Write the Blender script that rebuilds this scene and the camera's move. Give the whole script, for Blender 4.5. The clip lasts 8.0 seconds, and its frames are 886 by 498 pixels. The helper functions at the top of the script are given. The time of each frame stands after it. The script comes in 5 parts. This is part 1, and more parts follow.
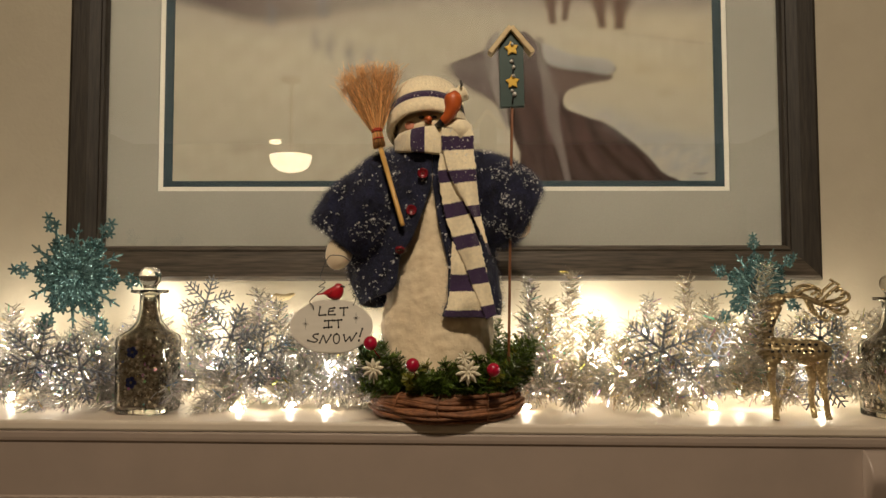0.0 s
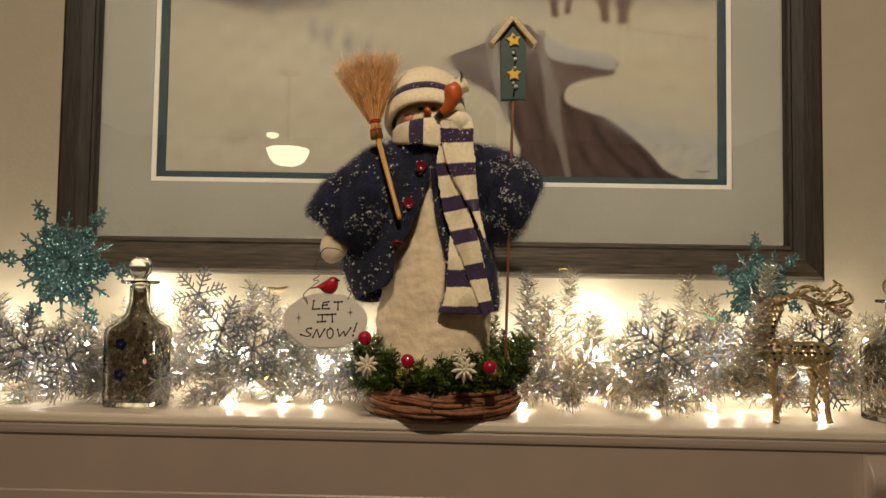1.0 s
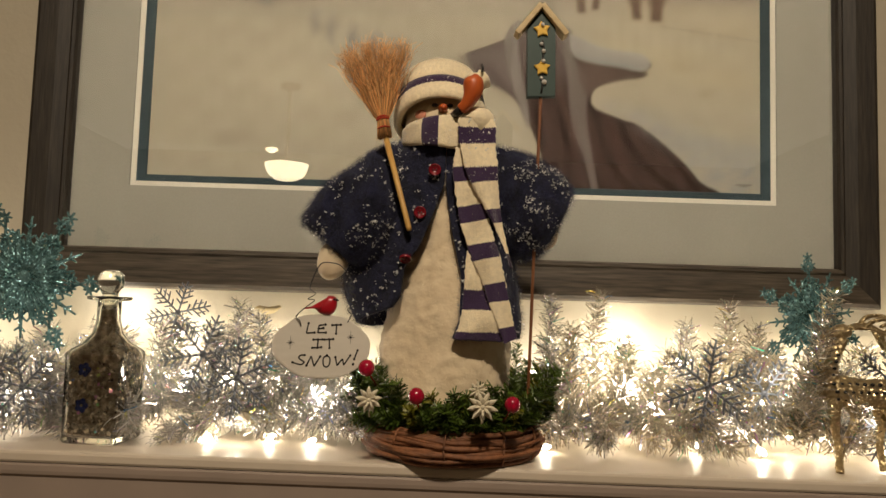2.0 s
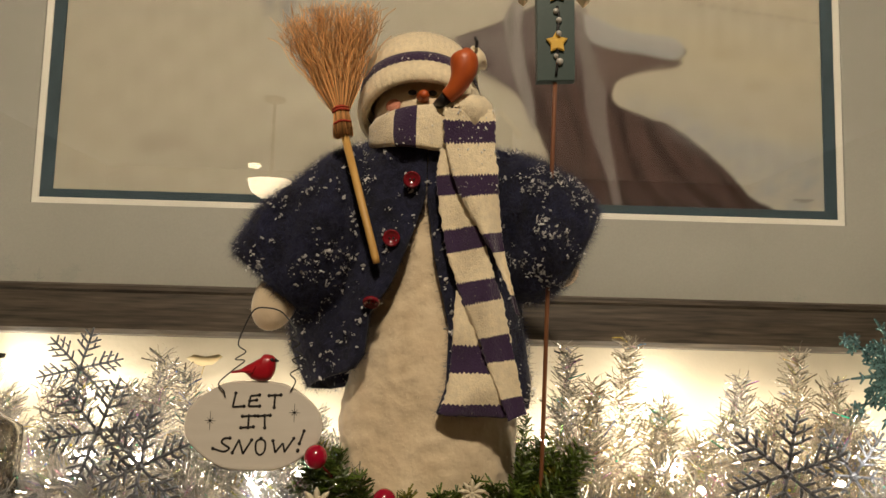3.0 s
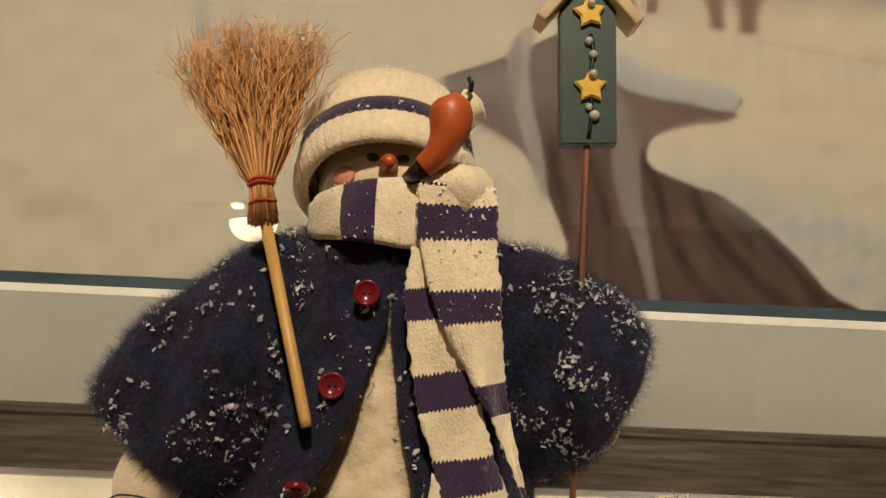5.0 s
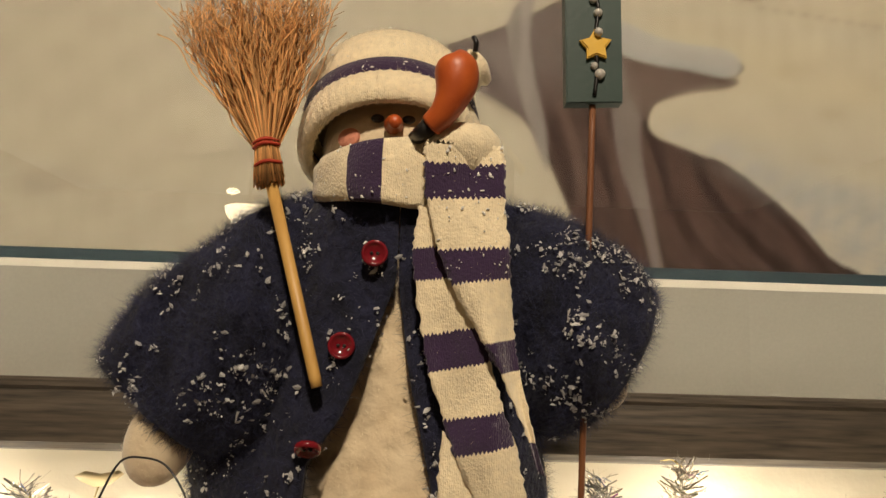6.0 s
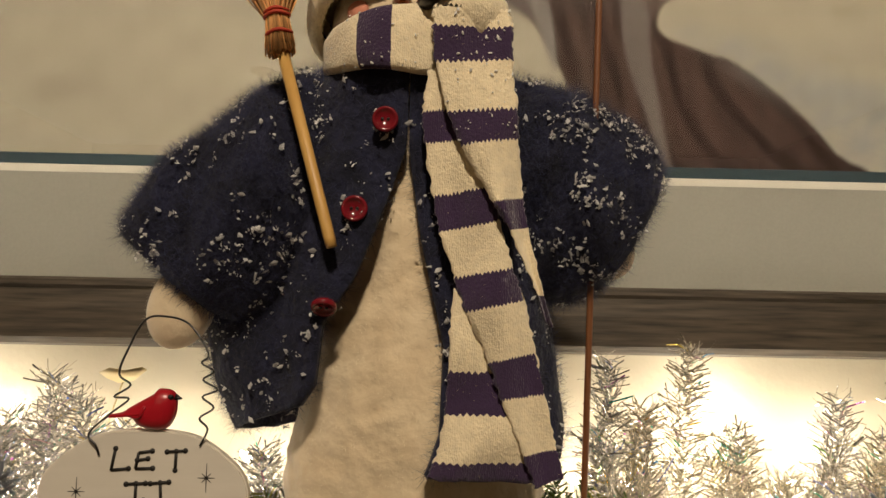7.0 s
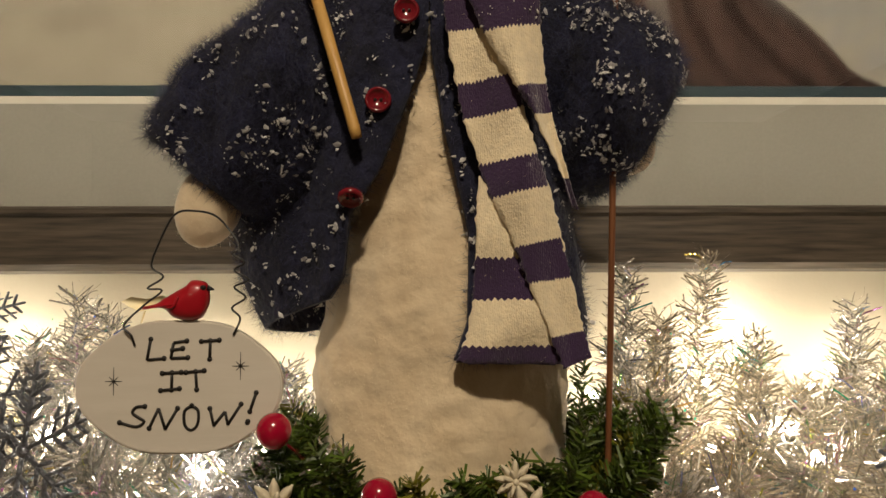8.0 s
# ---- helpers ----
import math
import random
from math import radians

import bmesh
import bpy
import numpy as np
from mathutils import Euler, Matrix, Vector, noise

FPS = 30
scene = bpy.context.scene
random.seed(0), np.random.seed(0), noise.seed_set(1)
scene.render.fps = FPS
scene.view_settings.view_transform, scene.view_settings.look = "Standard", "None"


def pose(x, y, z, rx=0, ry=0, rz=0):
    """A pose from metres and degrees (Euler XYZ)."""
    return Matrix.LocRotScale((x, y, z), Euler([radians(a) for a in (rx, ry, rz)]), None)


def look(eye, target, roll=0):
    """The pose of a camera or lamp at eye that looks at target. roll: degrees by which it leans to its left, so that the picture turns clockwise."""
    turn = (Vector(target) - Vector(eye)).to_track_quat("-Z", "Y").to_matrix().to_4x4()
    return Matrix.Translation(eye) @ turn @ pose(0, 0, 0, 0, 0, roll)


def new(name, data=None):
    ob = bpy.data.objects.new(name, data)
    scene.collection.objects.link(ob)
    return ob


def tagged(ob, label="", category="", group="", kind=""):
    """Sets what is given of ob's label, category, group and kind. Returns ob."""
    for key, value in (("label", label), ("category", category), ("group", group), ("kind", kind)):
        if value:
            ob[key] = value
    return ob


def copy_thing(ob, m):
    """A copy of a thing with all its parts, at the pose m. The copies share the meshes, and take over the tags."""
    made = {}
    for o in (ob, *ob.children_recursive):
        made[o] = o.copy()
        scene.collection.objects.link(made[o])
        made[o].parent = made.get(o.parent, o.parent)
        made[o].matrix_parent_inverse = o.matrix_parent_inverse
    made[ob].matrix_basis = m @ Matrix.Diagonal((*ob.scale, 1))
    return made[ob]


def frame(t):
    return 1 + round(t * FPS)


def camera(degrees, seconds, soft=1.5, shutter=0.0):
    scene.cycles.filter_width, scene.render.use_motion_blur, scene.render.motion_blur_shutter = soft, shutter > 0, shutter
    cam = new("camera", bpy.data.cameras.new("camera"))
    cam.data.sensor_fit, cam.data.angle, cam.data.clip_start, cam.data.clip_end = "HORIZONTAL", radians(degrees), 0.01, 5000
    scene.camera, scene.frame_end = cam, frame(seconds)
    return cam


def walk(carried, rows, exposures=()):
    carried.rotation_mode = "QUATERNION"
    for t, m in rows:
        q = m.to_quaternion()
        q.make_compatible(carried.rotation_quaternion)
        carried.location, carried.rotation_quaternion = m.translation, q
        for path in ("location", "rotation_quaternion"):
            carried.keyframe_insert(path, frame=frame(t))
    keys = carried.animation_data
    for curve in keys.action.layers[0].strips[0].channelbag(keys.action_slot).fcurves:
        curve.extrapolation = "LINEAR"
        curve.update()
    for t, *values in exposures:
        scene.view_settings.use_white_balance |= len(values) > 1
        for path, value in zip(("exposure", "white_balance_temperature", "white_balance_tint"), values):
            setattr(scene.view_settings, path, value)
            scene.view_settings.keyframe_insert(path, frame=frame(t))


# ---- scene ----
cam = camera(61.8, 8.0)
PATH = [
    (0, (-0.01, -0.016, 1.513), (0.003, 1.981, 1.622), -0.1),
    (0.5, (-0.001, -0.012, 1.515), (0.015, 1.985, 1.617), 0.3),
    (1, (-0.011, 0.002, 1.511), (0.012, 1.999, 1.612), 0.8),
    (1.5, (-0.033, 0.019, 1.51), (-0.002, 2.016, 1.62), 1.5),
    (1.7, (-0.037, 0.047, 1.508), (-0.004, 2.042, 1.643), 1.7),
    (2.8, (0.012, 0.312, 1.54), (0.026, 2.304, 1.721), 1.6),
    (3, (-0.015, 0.325, 1.545), (0.026, 2.314, 1.75), 1.5),
    (3.5, (-0.059, 0.373, 1.559), (0.044, 2.357, 1.787), 1.5),
    (4, (-0.024, 0.462, 1.584), (0.076, 2.442, 1.832), 1.8),
    (4.5, (0.006, 0.506, 1.6135), (0.079, 2.477, 1.918), 2.3),
    (4.7, (0.003, 0.514, 1.6195), (0.053, 2.485, 1.929), 2.6),
    (5.8, (-0.009, 0.518, 1.623), (0.074, 2.498, 1.897), 2.0),
    (6, (-0.008, 0.519, 1.609), (0.062, 2.5, 1.876), 1.7),
    (6.5, (-0.006, 0.512, 1.579), (0.056, 2.5, 1.786), 1.5),
    (7, (-0.007, 0.515, 1.563), (0.039, 2.509, 1.712), 1.1),
    (7.5, (-0.011, 0.515, 1.539), (0.036, 2.51, 1.647), 0.4),
    (8, (-0.018, 0.514, 1.520), (0.022, 2.511, 1.604), -0.2),
]
walk(cam, [(t, look(eye, target, roll)) for t, eye, target, roll in PATH], [(0.0, -0.26), (1.5, -0.26), (3.0, -0.24), (3.5, -0.22), (4.5, 0.03), (6.0, 0.03), (6.5, 0.05), (7.0, -0.18), (7.5, -0.32), (8.0, -0.32)])

# ---- world and lamps: an evening room with two ceiling lamps and string lights ----
world = bpy.data.worlds.new("night")
scene.world = world
world.use_nodes = True
world.node_tree.nodes["Background"].inputs[0].default_value = (1.0, 0.8, 0.55, 1)
world.node_tree.nodes["Background"].inputs[1].default_value = 0.01
WARM = (1.0, 0.83, 0.63)
LEDPOWER, LEDCOLOUR = 0.31, (1.0, 0.915, 0.78)


def lamp(name, place, watts, size, colour=WARM):
    data = bpy.data.lights.new(name, "POINT")
    data.energy, data.shadow_soft_size, data.color = watts, size, colour
    ob = new(name, data)
    ob.location = place
    return ob


DOWNLIGHT, BOWL = (0.0, -0.30, 2.74), (-0.87, -2.06, 2.25)
spot = bpy.data.lights.new("downlight_beam", "AREA")
spot.shape, spot.size, spot.energy, spot.color = "DISK", 0.13, 26.0, WARM
new("downlight_beam", spot).matrix_world = look((DOWNLIGHT[0], DOWNLIGHT[1], 2.715), (DOWNLIGHT[0], DOWNLIGHT[1] + 0.3, 1.4))


# ---- materials ----
def mat(name, colour, other=None, rough=0.6, metal=0.0, grain=60.0, stretch=(1, 1, 1), bump=0.0, bump_scale=300.0, blotch=4.0, spread=0.15,
        island=0.0, sheen=0.0, glitter=0.0, glitter_scale=900.0, coat=0.0, obj=0.0, contrast=(0.3, 0.7)):
    m = bpy.data.materials.new(name)
    m.use_nodes = True
    t = m.node_tree
    n, l = t.nodes, t.links
    p = n["Principled BSDF"]
    p.inputs["Roughness"].default_value, p.inputs["Metallic"].default_value = rough, metal
    p.inputs["Sheen Weight"].default_value, p.inputs["Coat Weight"].default_value = sheen, coat
    other = other or tuple(c * (1 - spread) for c in colour)
    co = n.new("ShaderNodeTexCoord")
    mp = n.new("ShaderNodeMapping")
    mp.inputs["Scale"].default_value = stretch
    l.new(co.outputs["Object"], mp.inputs["Vector"])

    def noise_of(scale, detail=4):
        q = n.new("ShaderNodeTexNoise")
        q.inputs["Scale"].default_value, q.inputs["Detail"].default_value = scale, detail
        l.new(mp.outputs[0], q.inputs["Vector"])
        return q.outputs["Fac"]

    ramp = n.new("ShaderNodeMapRange")
    ramp.inputs["From Min"].default_value, ramp.inputs["From Max"].default_value = contrast
    l.new(noise_of(grain), ramp.inputs["Value"])
    mix = n.new("ShaderNodeMix")
    mix.data_type = "RGBA"
    mix.inputs["A"].default_value, mix.inputs["B"].default_value = (*colour, 1), (*other, 1)
    l.new(ramp.outputs[0], mix.inputs["Factor"])
    hsv = n.new("ShaderNodeHueSaturation")
    l.new(mix.outputs["Result"], hsv.inputs["Color"])
    big = n.new("ShaderNodeMapRange")
    big.inputs["To Min"].default_value, big.inputs["To Max"].default_value = 0.88, 1.12
    l.new(noise_of(blotch, 2), big.inputs["Value"])
    value = big.outputs[0]
    if island or obj:
        if island:
            g = n.new("ShaderNodeNewGeometry").outputs["Random Per Island"]
        else:
            g = n.new("ShaderNodeObjectInfo").outputs["Random"]
        amount = island or obj
        r = n.new("ShaderNodeMapRange")
        r.inputs["To Min"].default_value, r.inputs["To Max"].default_value = 1 - amount, 1 + amount
        l.new(g, r.inputs["Value"])
        times = n.new("ShaderNodeMath")
        times.operation = "MULTIPLY"
        l.new(value, times.inputs[0])
        l.new(r.outputs[0], times.inputs[1])
        value = times.outputs[0]
    l.new(value, hsv.inputs["Value"])
    l.new(hsv.outputs[0], p.inputs["Base Color"])
    if glitter:
        v = n.new("ShaderNodeTexVoronoi")
        v.inputs["Scale"].default_value = glitter_scale
        l.new(co.outputs["Object"], v.inputs["Vector"])
        off = n.new("ShaderNodeVectorMath")
        off.operation = "SUBTRACT"
        off.inputs[1].default_value = (0.5, 0.5, 0.5)
        l.new(v.outputs["Color"], off.inputs[0])
        k = n.new("ShaderNodeVectorMath")
        k.operation = "SCALE"
        k.inputs["Scale"].default_value = glitter
        l.new(off.outputs[0], k.inputs[0])
        add = n.new("ShaderNodeVectorMath")
        l.new(n.new("ShaderNodeNewGeometry").outputs["Normal"], add.inputs[0])
        l.new(k.outputs[0], add.inputs[1])
        unit = n.new("ShaderNodeVectorMath")
        unit.operation = "NORMALIZE"
        l.new(add.outputs[0], unit.inputs[0])
        l.new(unit.outputs[0], p.inputs["Normal"])
    elif bump:
        b = n.new("ShaderNodeBump")
        b.inputs["Strength"].default_value, b.inputs["Distance"].default_value = bump, 0.002
        l.new(noise_of(bump_scale, 6), b.inputs["Height"])
        l.new(b.outputs[0], p.inputs["Normal"])
    return m


def knit(name, colour, ribs=(0, 0, 900), other=None):
    """Knitted yarn: rows of stitches as a wave in the relief, with a fleck of fibre."""
    m = mat(name, colour, other, rough=0.95, grain=250, bump=0.5, bump_scale=700, blotch=30, sheen=0.4)
    t = m.node_tree
    n, l = t.nodes, t.links
    w = n.new("ShaderNodeTexWave")
    w.bands_direction = "X"
    w.inputs["Scale"].default_value, w.inputs["Distortion"].default_value = 300.0, 7.0
    l.new(n["Texture Coordinate"].outputs["Object"], w.inputs["Vector"])
    b = n.new("ShaderNodeBump")
    b.inputs["Strength"].default_value, b.inputs["Distance"].default_value = 0.28, 0.0006
    l.new(w.outputs["Fac"], b.inputs["Height"])
    l.new(n["Bump"].outputs[0], b.inputs["Normal"])
    l.new(b.outputs[0], n["Principled BSDF"].inputs["Normal"])
    return m


def glass(name, rough=0.0, tint=(1, 1, 1), ior=1.46):
    m = bpy.data.materials.new(name)
    m.use_nodes = True
    p = m.node_tree.nodes["Principled BSDF"]
    p.inputs["Base Color"].default_value = (*tint, 1)
    p.inputs["Transmission Weight"].default_value, p.inputs["Roughness"].default_value, p.inputs["IOR"].default_value = 1.0, rough, ior
    return m


def glow(name, colour, strength):
    m = bpy.data.materials.new(name)
    m.use_nodes = True
    p = m.node_tree.nodes["Principled BSDF"]
    p.inputs["Base Color"].default_value = (0.8, 0.75, 0.65, 1)
    p.inputs["Emission Color"].default_value, p.inputs["Emission Strength"].default_value = (*colour, 1), strength
    return m


def foil(name, colour, rough=0.16):
    """Cut metal foil: each strip has its own shade, a few painted in rainbow glint colours."""
    m = bpy.data.materials.new(name)
    m.use_nodes = True
    n, l = m.node_tree.nodes, m.node_tree.links
    p = n["Principled BSDF"]
    p.inputs["Metallic"].default_value, p.inputs["Roughness"].default_value = 0.85, rough
    g = n.new("ShaderNodeNewGeometry")
    ramp = n.new("ShaderNodeValToRGB")
    e = ramp.color_ramp.elements
    e[0].position, e[0].color = 0.0, (*[c * 0.55 for c in colour], 1)
    e[1].position, e[1].color = 0.90, (*colour, 1)
    for at, c in ((0.915, (0.12, 0.25, 1.0)), (0.935, (0.05, 0.9, 0.5)), (0.955, (1.0, 0.75, 0.05)), (0.97, (0.8, 0.25, 0.9)), (0.985, colour)):
        k = e.new(at)
        k.color = (*c, 1)
    l.new(g.outputs["Random Per Island"], ramp.inputs["Fac"])
    l.new(ramp.outputs["Color"], p.inputs["Base Color"])
    return m


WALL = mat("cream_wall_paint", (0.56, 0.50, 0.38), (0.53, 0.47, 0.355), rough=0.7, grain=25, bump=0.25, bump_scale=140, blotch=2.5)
# Unseen walls, darkened in colour so the glass mirrors a dim room.
DIMWALL = mat("dimmed_wall_paint", (0.27, 0.225, 0.175), (0.25, 0.205, 0.16), rough=0.75, grain=25, bump=0.25, bump_scale=140, blotch=2.5)
CEIL = mat("white_ceiling_paint", (0.78, 0.76, 0.7), rough=0.85, grain=30, bump=0.2, bump_scale=90)
FLOOR = mat("brown_carpet", (0.30, 0.22, 0.15), rough=0.95, grain=200, bump=0.6, bump_scale=400)
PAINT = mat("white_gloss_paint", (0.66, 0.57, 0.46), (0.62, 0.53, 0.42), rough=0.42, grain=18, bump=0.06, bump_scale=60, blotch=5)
# Horizontal rails are toned lighter: string-light glow put into the wood's colour.
RAIL_H_LIT = mat("weathered_dark_wood_lit", (0.115, 0.088, 0.060), (0.022, 0.016, 0.010), rough=0.6, grain=34, stretch=(0.6, 9, 9), bump=0.25, bump_scale=60, blotch=9, contrast=(0.25, 0.75))
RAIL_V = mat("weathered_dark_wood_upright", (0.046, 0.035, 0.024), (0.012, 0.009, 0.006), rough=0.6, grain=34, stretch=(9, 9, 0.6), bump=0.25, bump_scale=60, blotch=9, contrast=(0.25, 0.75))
MATBOARD = mat("grey_mat_board", (0.240, 0.236, 0.204), rough=0.9, grain=400, spread=0.06, bump=0.1, bump_scale=900)
MATWHITE = mat("white_mat_core", (0.55, 0.53, 0.46), rough=0.9, spread=0.05)
MATNAVY = mat("dark_teal_mat", (0.016, 0.035, 0.045), rough=0.85, spread=0.1)
PANE = glass("picture_glass")
FELT = mat("cream_felt", (0.82, 0.68, 0.47), (0.73, 0.58, 0.38), rough=1.0, grain=60, bump=0.55, bump_scale=170, blotch=18, sheen=0.4)
NAVY = mat("navy_mohair", (0.017, 0.019, 0.050), (0.004, 0.005, 0.013), rough=1.0, grain=70, bump=1.0, bump_scale=220, blotch=22, sheen=0.12)
NAVYFUZZ = mat("navy_mohair_fibre", (0.036, 0.041, 0.100), (0.010, 0.011, 0.030), rough=0.9, grain=55, island=0.6, sheen=0.06)
CREAMFUZZ = mat("cream_fibre", (0.82, 0.72, 0.53), rough=0.95, island=0.15)
SNOW = mat("craft_snow", (0.60, 0.59, 0.57), (0.36, 0.36, 0.37), rough=0.5, island=0.35, bump=0.3, bump_scale=800)
DUST = mat("fresh_craft_snow", (0.82, 0.80, 0.75), rough=0.5, island=0.15)
KNITCREAM = knit("cream_knit", (0.97, 0.83, 0.57))
KNITPURPLE = knit("purple_knit", (0.040, 0.017, 0.064))
STRAW = mat("ginger_broom_straw", (0.76, 0.39, 0.14), rough=0.65, island=0.45)
HANDLE = mat("pale_broom_wood", (0.66, 0.40, 0.12), (0.54, 0.30, 0.08), rough=0.45, grain=30, stretch=(8, 8, 1))
REDTHREAD = mat("red_thread", (0.50, 0.05, 0.02), rough=0.7)
CLAY = mat("orange_clay", (0.55, 0.115, 0.022), (0.46, 0.085, 0.018), rough=0.42, grain=90, bump=0.15, bump_scale=150)
BLACK = mat("black_enamel", (0.012, 0.011, 0.011), rough=0.35)
BUTTON = mat("burgundy_button", (0.20, 0.010, 0.018), rough=0.15, coat=0.6, grain=40)
CHEEK = mat("pink_rouge", (0.72, 0.30, 0.20), rough=1.0, grain=200, bump=0.6)
TEAL = mat("dark_green_paint", (0.014, 0.040, 0.033), (0.020, 0.052, 0.043), rough=0.5, grain=40, bump=0.05)
RAWWOOD = mat("cream_wood", (0.66, 0.52, 0.30), (0.56, 0.42, 0.22), rough=0.6, grain=30, stretch=(1, 6, 6), bump=0.2)
YELLOW = mat("yellow_paint", (0.86, 0.52, 0.035), rough=0.45, grain=60, bump=0.1)
BEAD = mat("pearl_bead", (0.75, 0.73, 0.68), rough=0.15, metal=0.35)
STICK = mat("brown_dowel", (0.24, 0.095, 0.035), (0.18, 0.065, 0.025), rough=0.55, grain=30, stretch=(10, 10, 1))
PINE = mat("artificial_pine", (0.066, 0.108, 0.012), rough=0.42, island=0.6)
PINEDRY = mat("olive_pine", (0.17, 0.165, 0.015), rough=0.42, island=0.5)
BERRY = mat("red_berry", (0.36, 0.004, 0.028), rough=0.18, coat=0.5)
PETAL = mat("ivory_petal", (0.78, 0.70, 0.52), rough=0.7, island=0.1)
TWIG = mat("vine_twig", (0.26, 0.105, 0.042), (0.12, 0.045, 0.018), rough=0.65, grain=120, bump=0.5, obj=0.3)
SILVER = foil("silver_tinsel", (0.94, 0.92, 0.89), 0.24)
CHAMPAGNE = foil("champagne_tinsel", (0.97, 0.91, 0.80), 0.24)
GREYGLIT = mat("silver_blue_glitter", (0.20, 0.215, 0.25), rough=0.3, metal=0.55, glitter=1.3, glitter_scale=700)
TEALGLIT = mat("teal_glitter", (0.12, 0.25, 0.26), (0.24, 0.42, 0.43), rough=0.25, metal=0.7, glitter=1.3, glitter_scale=650)
GOLDGLIT = mat("gold_glitter", (0.58, 0.45, 0.25), rough=0.32, metal=0.75, glitter=1.3, glitter_scale=520)
BOTTLE = glass("bottle_glass", tint=(0.97, 0.97, 0.93), ior=1.48)
FILL = mat("sequin_filling", (0.42, 0.33, 0.23), (0.14, 0.10, 0.065), rough=0.25, metal=0.5, grain=140, glitter=1.6, glitter_scale=330)
SIGNWOOD = mat("whitewashed_wood", (0.72, 0.67, 0.58), (0.67, 0.62, 0.53), rough=0.7, grain=22, stretch=(1, 1, 6), bump=0.08, bump_scale=40)
INK = mat("black_marker", (0.012, 0.010, 0.008), rough=0.6)
BIRDRED = mat("cardinal_red_paint", (0.42, 0.008, 0.018), rough=0.3, coat=0.3)
LEAFGOLD = mat("gold_leaf_card", (0.62, 0.50, 0.28), rough=0.5)
RIBBON = mat("cream_satin_ribbon", (0.72, 0.64, 0.48), (0.60, 0.52, 0.36), rough=0.35, grain=90, stretch=(1, 6, 1), sheen=0.3)
CABLE = mat("clear_cable", (0.62, 0.58, 0.48), rough=0.3)
LED = glow("lit_mini_bulb", (1.0, 0.88, 0.66), 110.0)
BOWLGLOW = glow("lit_opal_bowl", (1.0, 0.80, 0.52), 20.0)
DISCGLOW = glow("lit_downlight_lens", (1.0, 0.84, 0.58), 30.0)
SEQUIN = foil("sequin_film", (0.75, 0.66, 0.52), 0.15)
BLUE = mat("dark_blue_sequin", (0.02, 0.03, 0.14), rough=0.25, metal=0.4)
# Mantel front: white paint with its shade put into a taupe colour.
PAINT_SHADED = mat("taupe_paint", (0.35, 0.275, 0.225), (0.32, 0.255, 0.21), rough=0.4, grain=18, bump=0.06, bump_scale=60, blotch=5)
BRONZE = mat("bronze_metal", (0.16, 0.10, 0.06), rough=0.4, metal=0.9)

PRINT = bpy.data.materials.new("printed_winter_landscape")
PRINT.use_nodes = True
attr = PRINT.node_tree.nodes.new("ShaderNodeVertexColor")
attr.layer_name = "paint"
PRINT.node_tree.links.new(attr.outputs["Color"], PRINT.node_tree.nodes["Principled BSDF"].inputs["Base Color"])
PRINT.node_tree.nodes["Principled BSDF"].inputs["Roughness"].default_value = 0.8
PRINT.node_tree.nodes["Principled BSDF"].inputs["Specular IOR Level"].default_value = 0.1


# ---- building helpers ----
def thing(name, base, label, category, group="", kind=""):
    ob = new(name)
    ob.empty_display_size = 0.02
    ob.location = base
    return tagged(ob, label, category, group, kind)


def root_of(ob):
    while ob.parent:
        ob = ob.parent
    return ob


def part(name, shape, materials, parent=None, label="", smooth=True):
    """Links a bmesh (or a mesh) given in world places as one object under its parent."""
    me = shape
    if isinstance(shape, bmesh.types.BMesh):
        me = bpy.data.meshes.new(name)
        shape.to_mesh(me)
        shape.free()
    for m in materials if isinstance(materials, (list, tuple)) else [materials]:
        me.materials.append(m)
    if smooth:
        me.polygons.foreach_set("use_smooth", [True] * len(me.polygons))
    ob = new(name, me)
    if parent:
        me.transform(Matrix.Translation(-root_of(parent).location))
        ob.parent = parent
    if label:
        ob["label"] = label
    return ob


def loft(bm, rings, caps=True, mats=None, wrap=True):
    rows = [[bm.verts.new(p) for p in ring] for ring in rings]
    n = len(rows[0])
    for i, (a, b) in enumerate(zip(rows, rows[1:])):
        for j in range(n if wrap else n - 1):
            f = bm.faces.new((a[j], a[(j + 1) % n], b[(j + 1) % n], b[j]))
            f.material_index = mats[i] if mats else 0
    if caps and wrap:
        bm.faces.new(rows[0][::-1]).material_index = mats[0] if mats else 0
        bm.faces.new(rows[-1]).material_index = mats[-1] if mats else 0
    return rows


def ellipse(c, a, b, n=32, power=2.0, turn=0.0):
    ring = []
    for i in range(n):
        t = 2 * math.pi * i / n + turn
        ct, st = math.cos(t), math.sin(t)
        ring.append(Vector((c[0] + a * math.copysign(abs(ct) ** (2 / power), ct), c[1] + b * math.copysign(abs(st) ** (2 / power), st), c[2])))
    return ring


def smooth_line(pts, steps=6):
    """A curve through the points (Catmull-Rom); points may have any number of coordinates."""
    p = [np.array(q, float) for q in pts]
    p = [2 * p[0] - p[1]] + p + [2 * p[-1] - p[-2]]
    out = []
    for a, b, c, d in zip(p, p[1:], p[2:], p[3:]):
        for k in range(steps):
            t = k / steps
            out.append(0.5 * (2 * b + (c - a) * t + (2 * a - 5 * b + 4 * c - d) * t * t + (3 * b - a - 3 * c + d) * t ** 3))
    out.append(p[-2])
    return out


